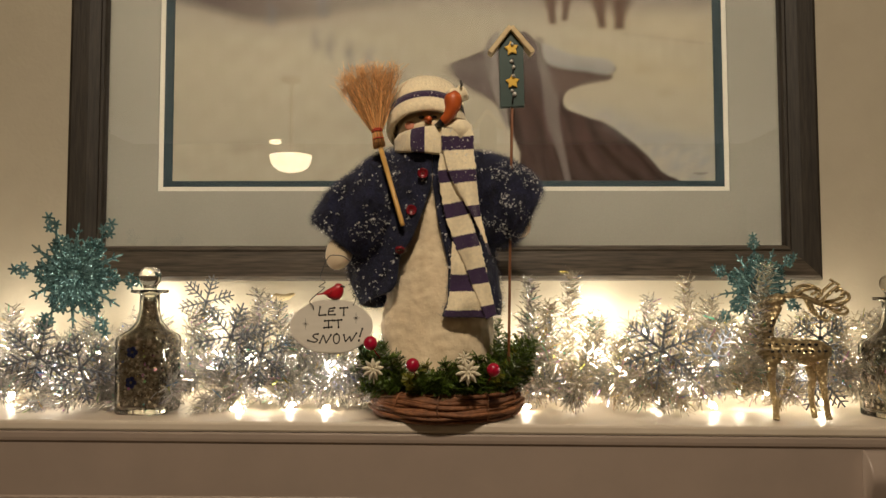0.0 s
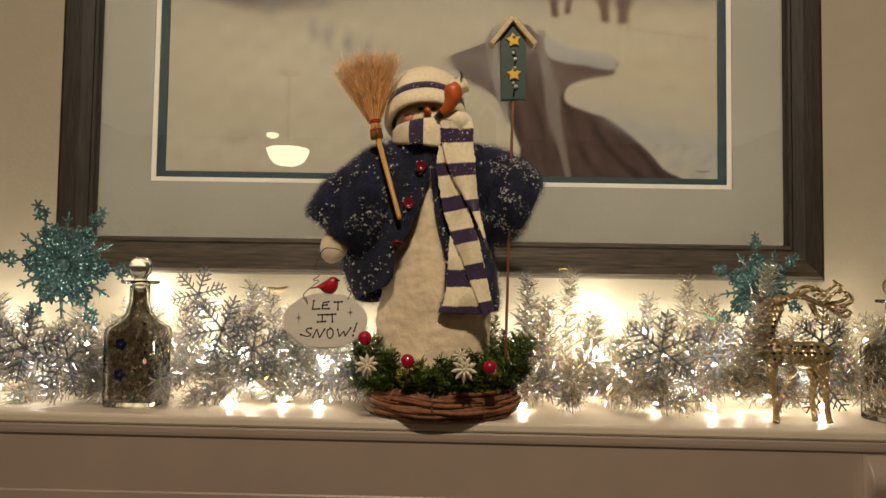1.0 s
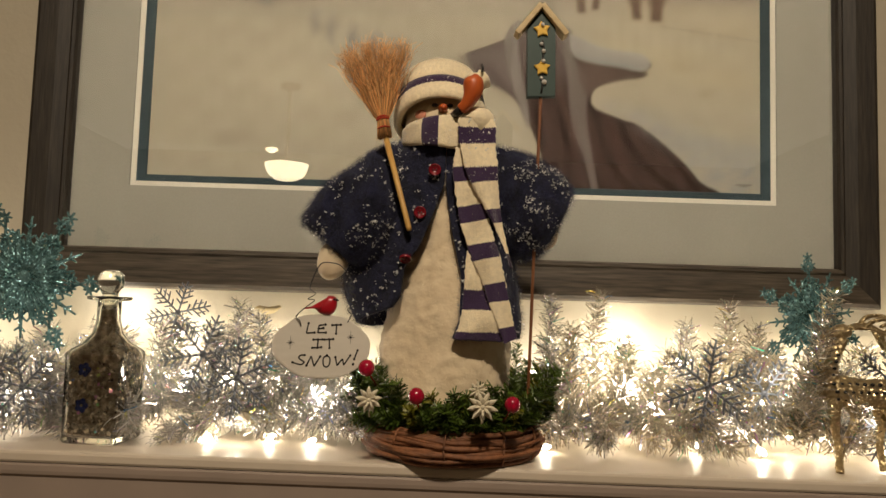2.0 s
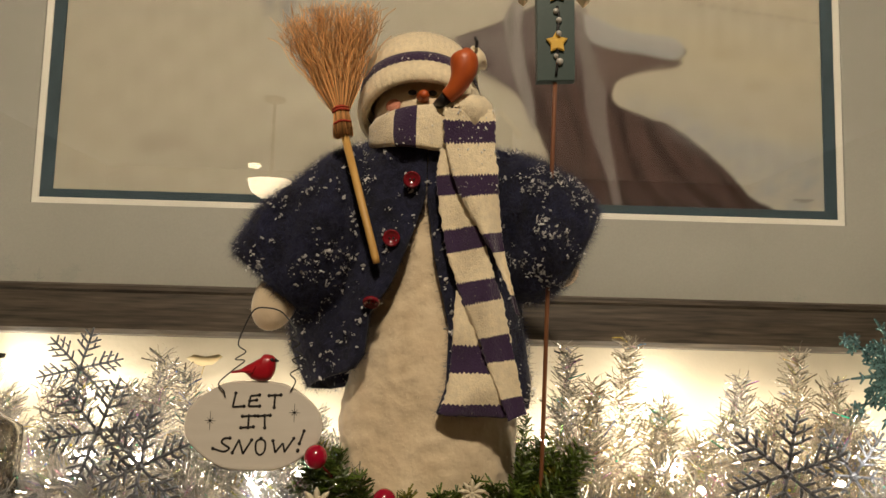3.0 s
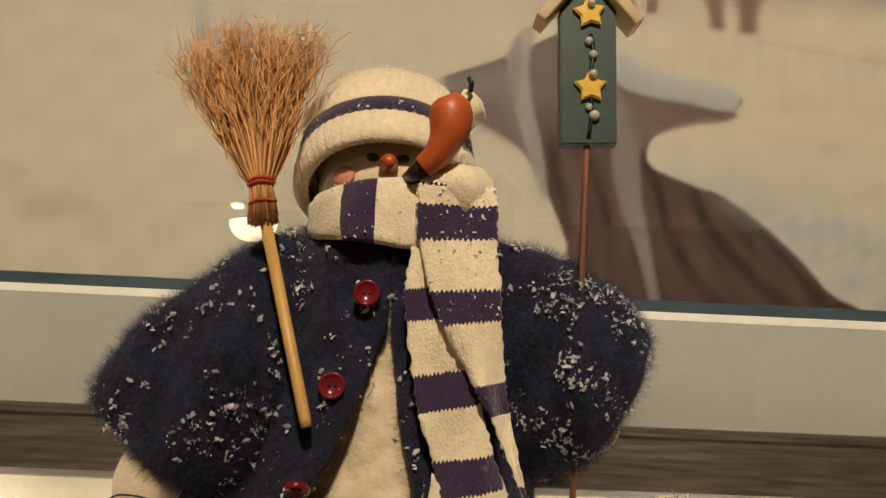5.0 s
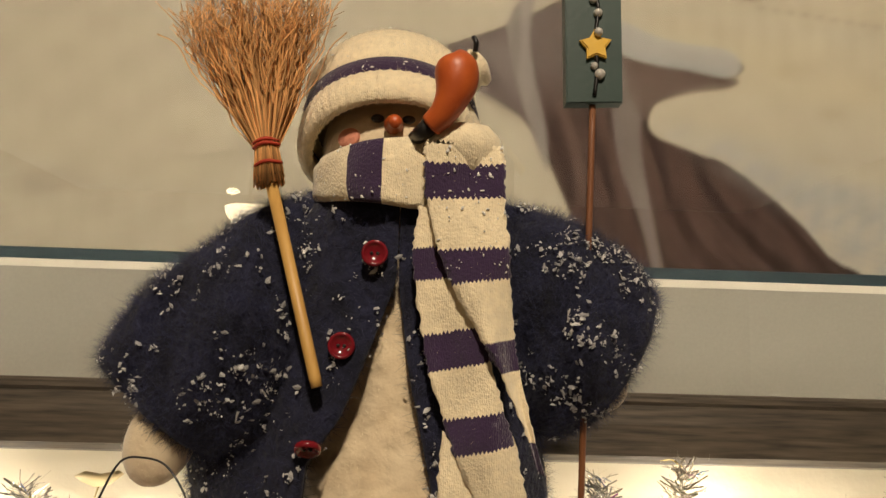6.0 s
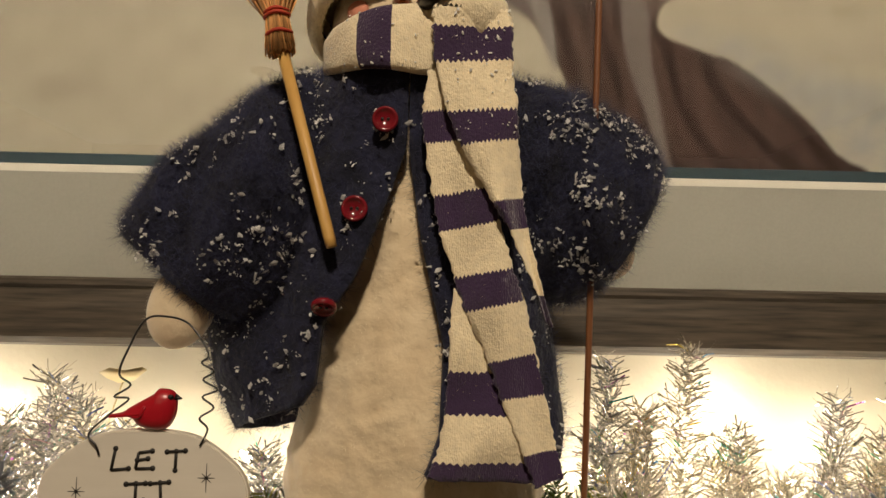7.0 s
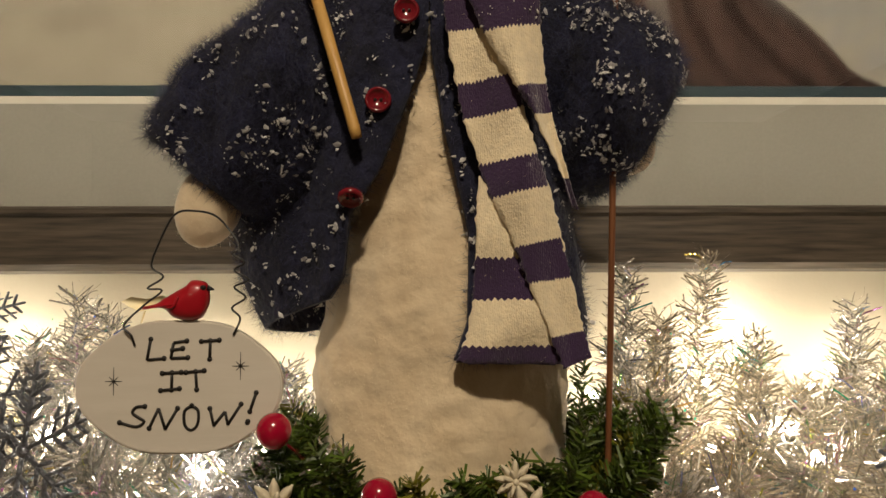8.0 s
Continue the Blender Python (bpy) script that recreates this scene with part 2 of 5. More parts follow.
def tube(bm, pts, radius, seg=8, mat_index=0):
    """A round bar along points; radius is a number or one for each point."""
    pts = [Vector(p[:3]) for p in pts]
    rad = [float(r) for r in radius] if isinstance(radius, (list, tuple, np.ndarray)) else [radius] * len(pts)
    side = None
    rings = []
    for i, p in enumerate(pts):
        d = (pts[min(i + 1, len(pts) - 1)] - pts[max(i - 1, 0)]).normalized()
        if side is None:
            side = d.cross(Vector((0.31, 0.17, 0.93)))
            if side.length < 0.05:
                side = d.cross(Vector((1, 0, 0)))
        side = (side - d * side.dot(d)).normalized()
        up = d.cross(side)
        rings.append([p + rad[i] * (math.cos(a) * side + math.sin(a) * up) for a in (2 * math.pi * k / seg for k in range(seg))])
    loft(bm, rings, True, [mat_index] * (len(pts)))


def ball(bm, c, r, seg=16, rings=10, mat_index=0, m=None):
    r = r if isinstance(r, (tuple, list)) else (r, r, r)
    t = Matrix.Translation(c) @ (m or Matrix()) @ Matrix.Diagonal((*r, 1))
    made = bmesh.ops.create_uvsphere(bm, u_segments=seg, v_segments=rings, radius=1, matrix=t)
    for v in made["verts"]:
        for f in v.link_faces:
            f.material_index = mat_index


def box(bm, c, size, bevel=0.0, m=None):
    t = Matrix.Translation(c) @ (m or Matrix()) @ Matrix.Diagonal((*size, 1))
    made = bmesh.ops.create_cube(bm, size=1, matrix=t)
    if bevel:
        edges = list({e for v in made["verts"] for e in v.link_edges})
        bmesh.ops.bevel(bm, geom=edges, offset=bevel, segments=2, affect="EDGES", profile=0.7)


def prism(bm, outline, y0, y1, bevel=0.0):
    """A board cut to an outline in x and z, between two depths."""
    a = [bm.verts.new((x, y0, z)) for x, z in outline]
    b = [bm.verts.new((x, y1, z)) for x, z in outline]
    n = len(a)
    fa = bm.faces.new(a)
    bm.faces.new(b[::-1])
    for i in range(n):
        bm.faces.new((a[i], b[i], b[(i + 1) % n], a[(i + 1) % n]))
    bmesh.ops.recalc_face_normals(bm, faces=bm.faces)
    if bevel:
        bmesh.ops.bevel(bm, geom=list(fa.edges), offset=bevel, segments=2, affect="EDGES")


def needles(name, base, way, length, width, flat=False, bend=0.25, seed=1):
    """One mesh of many thin needles (pointed, three-sided) or flat strips."""
    rng = np.random.default_rng(seed)
    base, way = np.asarray(base, float), np.asarray(way, float)
    n = len(base)
    way /= np.linalg.norm(way, axis=1, keepdims=True) + 1e-9
    other = rng.normal(size=(n, 3))
    side = np.cross(way, other)
    side /= np.linalg.norm(side, axis=1, keepdims=True) + 1e-9
    up = np.cross(way, side)
    length = np.broadcast_to(np.asarray(length, float), (n,))[:, None]
    width = np.broadcast_to(np.asarray(width, float), (n,))[:, None]
    curl = rng.uniform(-bend, bend, (n, 1)) * length
    mid = base + way * length * 0.55
    tip = base + way * length + up * curl
    if flat:
        v = np.stack([base - side * width / 2, base + side * width / 2, mid + side * width / 2, mid - side * width / 2,
                      tip + side * width / 2, tip - side * width / 2], 1).reshape(-1, 3)
        k = np.arange(n)[:, None] * 6
        faces = np.concatenate([k + [0, 1, 2, 3], k + [3, 2, 4, 5]], 0)
    else:
        v = np.stack([base + side * width / 2, base - side * width / 4 + up * width * 0.43, base - side * width / 4 - up * width * 0.43, tip], 1).reshape(-1, 3)
        k = np.arange(n)[:, None] * 4
        faces = np.concatenate([k + [0, 1, 3], k + [1, 2, 3], k + [2, 0, 3]], 0)
    me = bpy.data.meshes.new(name)
    me.from_pydata(v.tolist(), [], faces.tolist())
    me.update()
    return me


def shelf_z(x):
    """The mantel's top, which falls a little to one end."""
    return 1.3545 - 0.0116 * x


# ---- the room ----
def slab(name, lo, hi, material, label, category):
    bm = bmesh.new()
    box(bm, [(a + b) / 2 for a, b in zip(lo, hi)], [b - a for a, b in zip(lo, hi)])
    return tagged(part(name, bm, material, smooth=False), label, category, kind="structure")


WALL_Y = 1.135
slab("wall_north", (-2.6, WALL_Y, 0), (2.6, WALL_Y + 0.15, 2.75), WALL, "cream painted wall behind the mantel", "wall")
slab("wall_south", (-2.6, -4.15, 0), (2.6, -4.0, 2.75), DIMWALL, "plain unseen wall, darkened for a dim room reflection", "wall")
slab("wall_west", (-2.75, -4.15, 0), (-2.6, WALL_Y + 0.15, 2.75), DIMWALL, "plain unseen wall, darkened for a dim room reflection", "wall")
slab("wall_east", (2.6, -4.15, 0), (2.75, WALL_Y + 0.15, 2.75), DIMWALL, "plain unseen wall, darkened for a dim room reflection", "wall")
slab("floor", (-2.75, -4.15, -0.1), (2.75, WALL_Y + 0.15, 0), FLOOR, "plain brown carpet floor", "floor")
slab("ceiling", (-2.75, -4.15, 2.75), (2.75, WALL_Y + 0.15, 2.85), CEIL, "plain white painted ceiling", "ceiling")

# ceiling lamps behind the camera
down = thing("downlight", (DOWNLIGHT[0], DOWNLIGHT[1], 2.75), "lit round recessed ceiling downlight with white trim", "ceiling light")
bm = bmesh.new()
loft(bm, [ellipse((DOWNLIGHT[0], DOWNLIGHT[1], z), r, r, 32) for r, z in ((0.095, 2.75), (0.093, 2.744), (0.07, 2.742), (0.068, 2.749))], caps=False)
part("trim", bm, CEIL, down)
bm = bmesh.new()
loft(bm, [ellipse((DOWNLIGHT[0], DOWNLIGHT[1], z), r, r, 32) for r, z in ((0.067, 2.749), (0.067, 2.747))])
part("lens", bm, DISCGLOW, down, "glowing warm white lens")

pend = thing("bowl_pendant", (BOWL[0], BOWL[1], 2.75), "lit opal glass bowl lamp hanging from the ceiling", "ceiling light")
bm = bmesh.new()
loft(bm, [ellipse((BOWL[0], BOWL[1], BOWL[2] - 0.055 + h), r, r, 32) for r, h in ((0.02, 0.0), (0.06, 0.008), (0.095, 0.03), (0.115, 0.062), (0.122, 0.098), (0.117, 0.098), (0.09, 0.034), (0.02, 0.006))])
part("bowl", bm, BOWLGLOW, pend, "glowing opal glass bowl")
bm = bmesh.new()
tube(bm, [(BOWL[0], BOWL[1], 2.75), (BOWL[0], BOWL[1], BOWL[2] - 0.06)], 0.008)
part("rod", bm, BRONZE, pend)
bm = bmesh.new()
loft(bm, [ellipse((BOWL[0], BOWL[1], z), r, r, 24) for r, z in ((0.06, 2.75), (0.058, 2.735), (0.02, 2.72))])
part("canopy", bm, BRONZE, pend)
# Glowing blob added for a second bright spot mirrored in the picture glass.
bm = bmesh.new()
ball(bm, (BOWL[0] - 0.09, BOWL[1], BOWL[2] + 0.125), (0.035, 0.035, 0.016))
part("side_bulb", bm, BOWLGLOW, pend, "small added glow beside the bowl")

# ---- the mantel ----
mantel = thing("mantel", (0, 1.0, 1.2), "white painted wooden mantel with a lipped shelf and moulded front", "mantel", kind="structure")


def mantel_bar(name, profile, x0, x1, material=PAINT, parent=mantel):
    """A moulding: a profile of (y, depth below the top) drawn along the shelf."""
    bm = bmesh.new()
    loft(bm, [[Vector((x, y, shelf_z(x) + h)) for y, h in profile] for x in np.linspace(x0, x1, 12)])
    bmesh.ops.recalc_face_normals(bm, faces=bm.faces)
    return part(name, bm, material, parent, smooth=False)


mantel_bar("shelf", [(WALL_Y - 0.001, 0), (0.8735, 0), (0.8708, -0.0012), (0.87, -0.0035), (0.87, -0.0095), (0.8712, -0.0118), (0.874, -0.0125), (WALL_Y - 0.001, -0.0125)], -0.98, 0.80)
# Everything below the shelf carries its shade in the colour.
mantel_bar("moulding", [(WALL_Y - 0.001, -0.0128), (0.8716, -0.0128), (0.8708, -0.0150), (0.8706, -0.0200), (0.8712, -0.0235), (0.8732, -0.026), (WALL_Y - 0.001, -0.026)], -0.96, 0.78, PAINT_SHADED)
mantel_bar("fascia", [(WALL_Y - 0.001, -0.0263), (0.8738, -0.0263), (0.8738, -0.088), (0.8722, -0.090), (0.8722, -0.30), (WALL_Y - 0.001, -0.30)], -0.95, 0.77, PAINT_SHADED)
bm = bmesh.new()
prof = smooth_line([(0.8736, -0.027), (0.862, -0.036), (0.852, -0.055), (0.858, -0.078), (0.868, -0.105), (0.867, -0.140), (0.8736, -0.160)], 5)
loft(bm, [[Vector((x, y, shelf_z(x) + h)) for y, h in prof] + [Vector((x, 0.8736, shelf_z(x) - 0.1))] for x in (0.494, 0.497, 0.545, 0.548)])
bmesh.ops.recalc_face_normals(bm, faces=bm.faces)
part("corbel", bm, PAINT_SHADED, mantel, "scrolled white painted corbel")

# ---- the framed picture ----
picture = thing("framed_picture", (0, WALL_Y, 1.525), "framed snowy landscape print with grey mat behind glass", "picture")
PX, PZ0, PZ1 = 0.42, 1.68, 2.20
OUT_X, OUT_Z0, OUT_Z1, RAIL = 0.568, 1.526, 2.354, 0.053


def mitred(name, corner_a, corner_b, inward, material):
    """One rail of the frame between two outer corners, mitred, with a raised and rounded face."""
    a, b = Vector((corner_a[0], 0, corner_a[1])), Vector((corner_b[0], 0, corner_b[1]))
    along = (b - a).normalized()
    inn = Vector((inward[0], 0, inward[1]))
    prof = [(0, WALL_Y - 0.002), (0, 1.096), (0.002, 1.090), (0.007, 1.087), (0.030, 1.090), (0.044, 1.097), (0.047, 1.0945), (0.051, 1.0955), (RAIL, 1.100), (RAIL, 1.110), (RAIL - 0.01, WALL_Y - 0.002)]
    bm = bmesh.new()
    loft(bm, [[a + inn * s + along * s + Vector((0, y, 0)) for s, y in prof], [b + inn * s - along * s + Vector((0, y, 0)) for s, y in prof]])
    bmesh.ops.recalc_face_normals(bm, faces=bm.faces)
    part(name, bm, material, picture, smooth=False)


mitred("rail", (-OUT_X, OUT_Z0), (OUT_X, OUT_Z0), (0, 1), RAIL_H_LIT)
mitred("rail", (-OUT_X, OUT_Z1), (OUT_X, OUT_Z1), (0, -1), RAIL_H_LIT)
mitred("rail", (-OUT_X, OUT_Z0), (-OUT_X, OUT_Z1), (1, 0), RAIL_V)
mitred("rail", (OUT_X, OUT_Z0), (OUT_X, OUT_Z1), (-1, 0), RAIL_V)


def window_mat(name, outer, inner, y_face, y_back, material, bevel, label):
    """A sheet of mat board with a window cut in it."""
    bm = bmesh.new()

    def ring(r, y):
        return [Vector((r[0], y, r[2])), Vector((r[1], y, r[2])), Vector((r[1], y, r[3])), Vector((r[0], y, r[3]))]
    cut = (inner[0] + bevel, inner[1] - bevel, inner[2] + bevel, inner[3] - bevel)
    loft(bm, [ring(outer, y_back), ring(outer, y_face), ring(inner, y_face), ring(cut, y_back)], caps=False)
    part(name, bm, material, picture, label, smooth=False)


window_mat("mat_board", (-0.555, 0.555, 1.54, 2.34), (-0.4405, 0.4405, 1.6640, 2.216), 1.1155, 1.1175, MATBOARD, 0.0005, "wide grey-green mat board")
window_mat("inner_border", (-0.46, 0.46, 1.65, 2.23), (-0.4335, 0.4335, 1.6705, 2.2095), 1.1180, 1.1190, MATWHITE, 0.0005, "thin white inner border")
window_mat("inner_mat", (-0.45, 0.45, 1.66, 2.22), (-PX, PX, PZ0, PZ1), 1.1195, 1.1205, MATNAVY, 0.0005, "narrow dark teal inner mat")
bm = bmesh.new()
box(bm, (0, 1.1085, (OUT_Z0 + OUT_Z1) / 2), (2 * (OUT_X - RAIL) + 0.012, 0.002, OUT_Z1 - OUT_Z0 - 2 * RAIL + 0.012))
pane = part("glass_pane", bm, PANE, picture, "clear glass over the picture", smooth=False)
pane.visible_shadow = False
bm = bmesh.new()
box(bm, (0, 1.128, (OUT_Z0 + OUT_Z1) / 2), (1.08, 0.008, 0.78))
part("backing_board", bm, MATBOARD, picture, smooth=False)


def print_mesh():
    """The printed landscape: snow, a cliff with a ledge, faint firs and a grazing shape, as soft colours on a fine sheet."""
    nx, nz = 420, 260
    X, Z = np.meshgrid(np.linspace(-PX - 0.004, PX + 0.004, nx), np.linspace(PZ0 - 0.004, PZ1 + 0.004, nz))

    def fbm(fx, fz, seed, octaves=4):
        r = np.random.default_rng(seed)
        out = np.zeros_like(X)
        for o in range(octaves):
            for _ in range(4):
                a, p = r.uniform(0, 6.28), r.uniform(0, 6.28)
                out += np.sin((np.cos(a) * X * fx + np.sin(a) * Z * fz) * 2 ** o + p) / 2 ** o / 4
        return out

    def inside(poly, soft):
        """How far inside a closed outline a place lies, softened at the edge: 0 to 1."""
        x, z = np.array(poly).T
        near = np.full(X.shape, 9.0)
        odd = np.zeros(X.shape, bool)
        for i in range(len(x)):
            x0, z0, x1, z1 = x[i - 1], z[i - 1], x[i], z[i]
            dx, dz = x1 - x0, z1 - z0
            t = np.clip(((X - x0) * dx + (Z - z0) * dz) / (dx * dx + dz * dz + 1e-12), 0, 1)
            near = np.minimum(near, np.hypot(X - x0 - t * dx, Z - z0 - t * dz))
            cross = (z0 > Z) != (z1 > Z)
            odd ^= cross & (X < x0 + (Z - z0) * dx / (dz if abs(dz) > 1e-9 else 1e-9))
        return np.clip(0.5 + np.where(odd, near, -near) / soft, 0, 1)

    col = np.zeros((nz, nx, 3))

    def lay(mask, c):
        col[:] = col * (1 - mask[..., None]) + np.array(c) * mask[..., None]

    wave = fbm(9, 22, 1)
    lay(np.ones_like(X), (0.61, 0.575, 0.455))
    lay(np.clip(0.5 + 0.6 * fbm(40, 160, 2), 0, 1) * 0.35, (0.56, 0.51, 0.42))
    lay(np.clip((Z - 1.90 - 0.02 * wave) / 0.07, 0, 1) * 0.5, (0.36, 0.33, 0.31))
    lay(np.clip((Z - 2.0) / 0.12, 0, 1) * 0.7, (0.30, 0.31, 0.34))
    edge = 1.957 - 0.035 * np.clip((X + 0.42) / 0.12, 0, 1) + 0.05 * np.clip((X + 0.25) / 0.35, 0, 1)
    lay(np.clip((Z - edge - 0.004 * wave) / 0.02, 0, 1) * np.clip((0.05 - X) / 0.4, 0, 1) * 0.9, (0.15, 0.115, 0.11))
    lay(np.clip((Z - 1.945 - 0.006 * wave) / 0.03, 0, 1) * np.clip((X - 0.0) / 0.1, 0, 1) * 0.55, (0.30, 0.26, 0.24))
    for k, (x, z, s) in enumerate(((-0.20, 1.902, 0.022), (-0.178, 1.893, 0.024), (-0.148, 1.880, 0.024), (-0.118, 1.873, 0.022), (-0.19, 1.96, 0.03), (-0.27, 1.94, 0.025))):
        d = np.hypot((X - x) / (s * 0.42), (Z - z) / s) + 0.35 * fbm(300, 260, 10 + k)
        lay(np.clip(1.15 - d, 0, 1) * 0.6, (0.27, 0.28, 0.31))
    # snow slope beyond the cliff, bluish in its hollows
    lay(inside([(0.20, 1.80), (0.26, 1.79), (0.33, 1.76), (0.43, 1.73), (0.43, 1.67), (0.33, 1.67), (0.28, 1.745)], 0.03) * (0.5 + 0.4 * fbm(160, 260, 4)), (0.44, 0.445, 0.44))
    lay(inside([(0.30, 1.93), (0.33, 1.94), (0.43, 1.95), (0.43, 1.91), (0.34, 1.905)], 0.02) * 0.5, (0.64, 0.58, 0.46))
    lay(np.clip((X - 0.17) / 0.06, 0, 1) * np.clip((Z - 1.79) / 0.04, 0, 1) * np.clip((1.96 - Z) / 0.03, 0, 1) * np.clip(0.6 + 0.4 * fbm(30, 90, 23, 2), 0, 1) * 0.55, (0.67, 0.60, 0.42))
    # cliff
    cliff = smooth_line([(0.010, 1.864), (0.06, 1.884), (0.10, 1.905), (0.125, 1.915), (0.140, 1.902), (0.165, 1.888), (0.205, 1.872), (0.258, 1.864), (0.266, 1.853), (0.236, 1.841),
                         (0.196, 1.826), (0.184, 1.806), (0.192, 1.792), (0.222, 1.780), (0.252, 1.770), (0.285, 1.746), (0.312, 1.722), (0.335, 1.695), (0.356, 1.672),
                         (0.135, 1.672), (0.118, 1.725), (0.096, 1.775), (0.075, 1.806), (0.040, 1.828), (0.018, 1.846)], 4)
    rough = 0.5 + 0.5 * fbm(170, 50, 5)
    grainy = fbm(230, 34, 6, 2)
    c = inside(cliff, 0.004)
    lay(c, (0.072, 0.042, 0.035))
    lay(c * np.clip(rough * 2.2 - 0.7, 0, 1) * 0.8, (0.048, 0.027, 0.023))
    lay(c * np.clip(1.5 * grainy, 0, 1) * 0.4, (0.14, 0.088, 0.074))
    lean = X - 0.30 * (1.80 - Z) - 0.6 * np.clip(1.76 - Z, 0, 1) * np.clip((X - 0.2) / 0.1, 0, 1)
    for k, (f, p, tone, much) in enumerate(((150, 0.4, (0.036, 0.020, 0.017), 0.75), (270, 2.1, (0.036, 0.020, 0.017), 0.6), (205, 4.0, (0.125, 0.080, 0.066), 0.55), (390, 1.0, (0.15, 0.10, 0.084), 0.35))):
        streak = np.sin(lean * f + p + 1.3 * fbm(24, 46, 40 + k, 2)) - 0.25 + 0.5 * fbm(40, 110, 50 + k, 2)
        lay(c * np.clip(streak * 1.6, 0, 1) * much, tone)
    # a dark ragged rim under the snow line
    lay(np.clip(1 - np.abs(inside(cliff, 0.016) - 0.72) / 0.2, 0, 1) * (X > 0.18) * np.clip(0.6 + 0.8 * fbm(90, 90, 61, 2), 0, 1) * 0.7, (0.040, 0.022, 0.018))
    lay(c * np.clip((Z - 1.805) / 0.05, 0, 1) * np.clip((0.172 - X) / 0.02, 0, 1) * 0.6, (0.225, 0.198, 0.188))
    lay(inside([(0.0, 1.860), (0.03, 1.868), (0.060, 1.872), (0.074, 1.860), (0.083, 1.804), (0.045, 1.822)], 0.010) * 0.8, (0.235, 0.205, 0.195))
    lay(inside([(0.0, 1.852), (0.05, 1.850), (0.078, 1.815), (0.080, 1.802), (0.045, 1.820)], 0.014) * 0.5, (0.13, 0.10, 0.095))
    west = inside(smooth_line([(0.062, 1.888), (0.073, 1.908), (0.086, 1.914), (0.082, 1.880), (0.086, 1.845), (0.097, 1.795), (0.099, 1.760), (0.090, 1.778), (0.081, 1.805), (0.074, 1.830), (0.066, 1.860)], 4), 0.0045)
    east = inside(smooth_line([(0.142, 1.908), (0.156, 1.902), (0.160, 1.862), (0.180, 1.836), (0.178, 1.798), (0.180, 1.768), (0.186, 1.735), (0.196, 1.672), (0.189, 1.672), (0.178, 1.715), (0.163, 1.756), (0.155, 1.790), (0.152, 1.831), (0.145, 1.868)], 4), 0.0045)
    middle = inside(smooth_line([(0.112, 1.80), (0.122, 1.80), (0.134, 1.76), (0.150, 1.72), (0.162, 1.672), (0.150, 1.672), (0.136, 1.715), (0.118, 1.76)], 4), 0.016)
    for pale, much, tone in ((west, 0.9, (0.37, 0.35, 0.33)), (east, 0.72, (0.30, 0.27, 0.252)), (middle, 0.25, (0.24, 0.18, 0.155))):
        lay(pale * much, tone)
        lay(pale * np.clip(1.7 * grainy, 0, 1) * 0.45, (0.20, 0.17, 0.155))
    lay(inside(smooth_line([(0.163, 1.864), (0.191, 1.857), (0.219, 1.853), (0.262, 1.846), (0.254, 1.838), (0.219, 1.831), (0.189, 1.820), (0.182, 1.806), (0.168, 1.83)], 3), 0.0035) * 0.85, (0.185, 0.138, 0.118))
    lay(inside([(0.205, 1.856), (0.262, 1.848), (0.256, 1.839), (0.225, 1.836)], 0.008) * np.clip(0.6 + grainy, 0, 1) * 0.7, (0.10, 0.066, 0.055))
    lay(inside(smooth_line([(0.152, 1.897), (0.166, 1.893), (0.191, 1.882), (0.219, 1.876), (0.254, 1.872), (0.267, 1.858), (0.254, 1.847), (0.219, 1.853), (0.191, 1.856), (0.164, 1.863), (0.155, 1.875)], 3), 0.004) * 0.9, (0.50, 0.51, 0.49))
    lay(inside([(0.165, 1.868), (0.20, 1.862), (0.25, 1.856), (0.264, 1.858), (0.25, 1.849), (0.195, 1.856)], 0.008) * 0.5, (0.36, 0.38, 0.39))
    # blue-shaded drifts down the snow slope and a pale hump behind
    lay(inside([(0.215, 1.795), (0.288, 1.780), (0.336, 1.777), (0.357, 1.771), (0.43, 1.745), (0.43, 1.70), (0.37, 1.70), (0.307, 1.733), (0.27, 1.762)], 0.035) * np.clip(0.55 + 0.5 * fbm(40, 120, 21, 2), 0, 1) * 0.75, (0.47, 0.485, 0.47))
    lay(inside([(0.312, 1.919), (0.342, 1.938), (0.374, 1.940), (0.43, 1.934), (0.43, 1.912), (0.36, 1.910)], 0.012) * 0.5, (0.66, 0.61, 0.48))
    for x, z, a, b in ((0.345, 1.818, 0.012, 0.005), (0.302, 1.853, 0.022, 0.010), (0.335, 1.777, 0.010, 0.003), (0.275, 1.785, 0.012, 0.003)):
        lay(np.clip(1.2 - np.hypot((X - x) / a, (Z - z) / b) + 0.5 * fbm(120, 90, int(x * 1000), 2), 0, 1) * 0.3, (0.45, 0.40, 0.27))
    # grazing shape, plain
    for x, z0, w, s in ((0.170, 1.925, 0.007, -0.1), (0.188, 1.93, 0.006, 0.12), (0.248, 1.918, 0.008, -0.12), (0.274, 1.916, 0.010, 0.05)):
        mid = x + s * (Z - z0)
        grow = w * (1 + np.clip((Z - z0 - 0.02) / 0.03, 0, 1.6))
        lay(np.clip(1.5 - np.abs(X - mid) / grow * 1.2, 0, 1) * np.clip((Z - z0) / 0.006, 0, 1) * np.clip((2.0 - Z) / 0.02, 0, 1) * 0.9, (0.16, 0.095, 0.068))
    lay(np.clip(2.2 - 2 * np.hypot((X - 0.225) / 0.075, (Z - 2.0) / 0.035), 0, 1), (0.17, 0.10, 0.07))
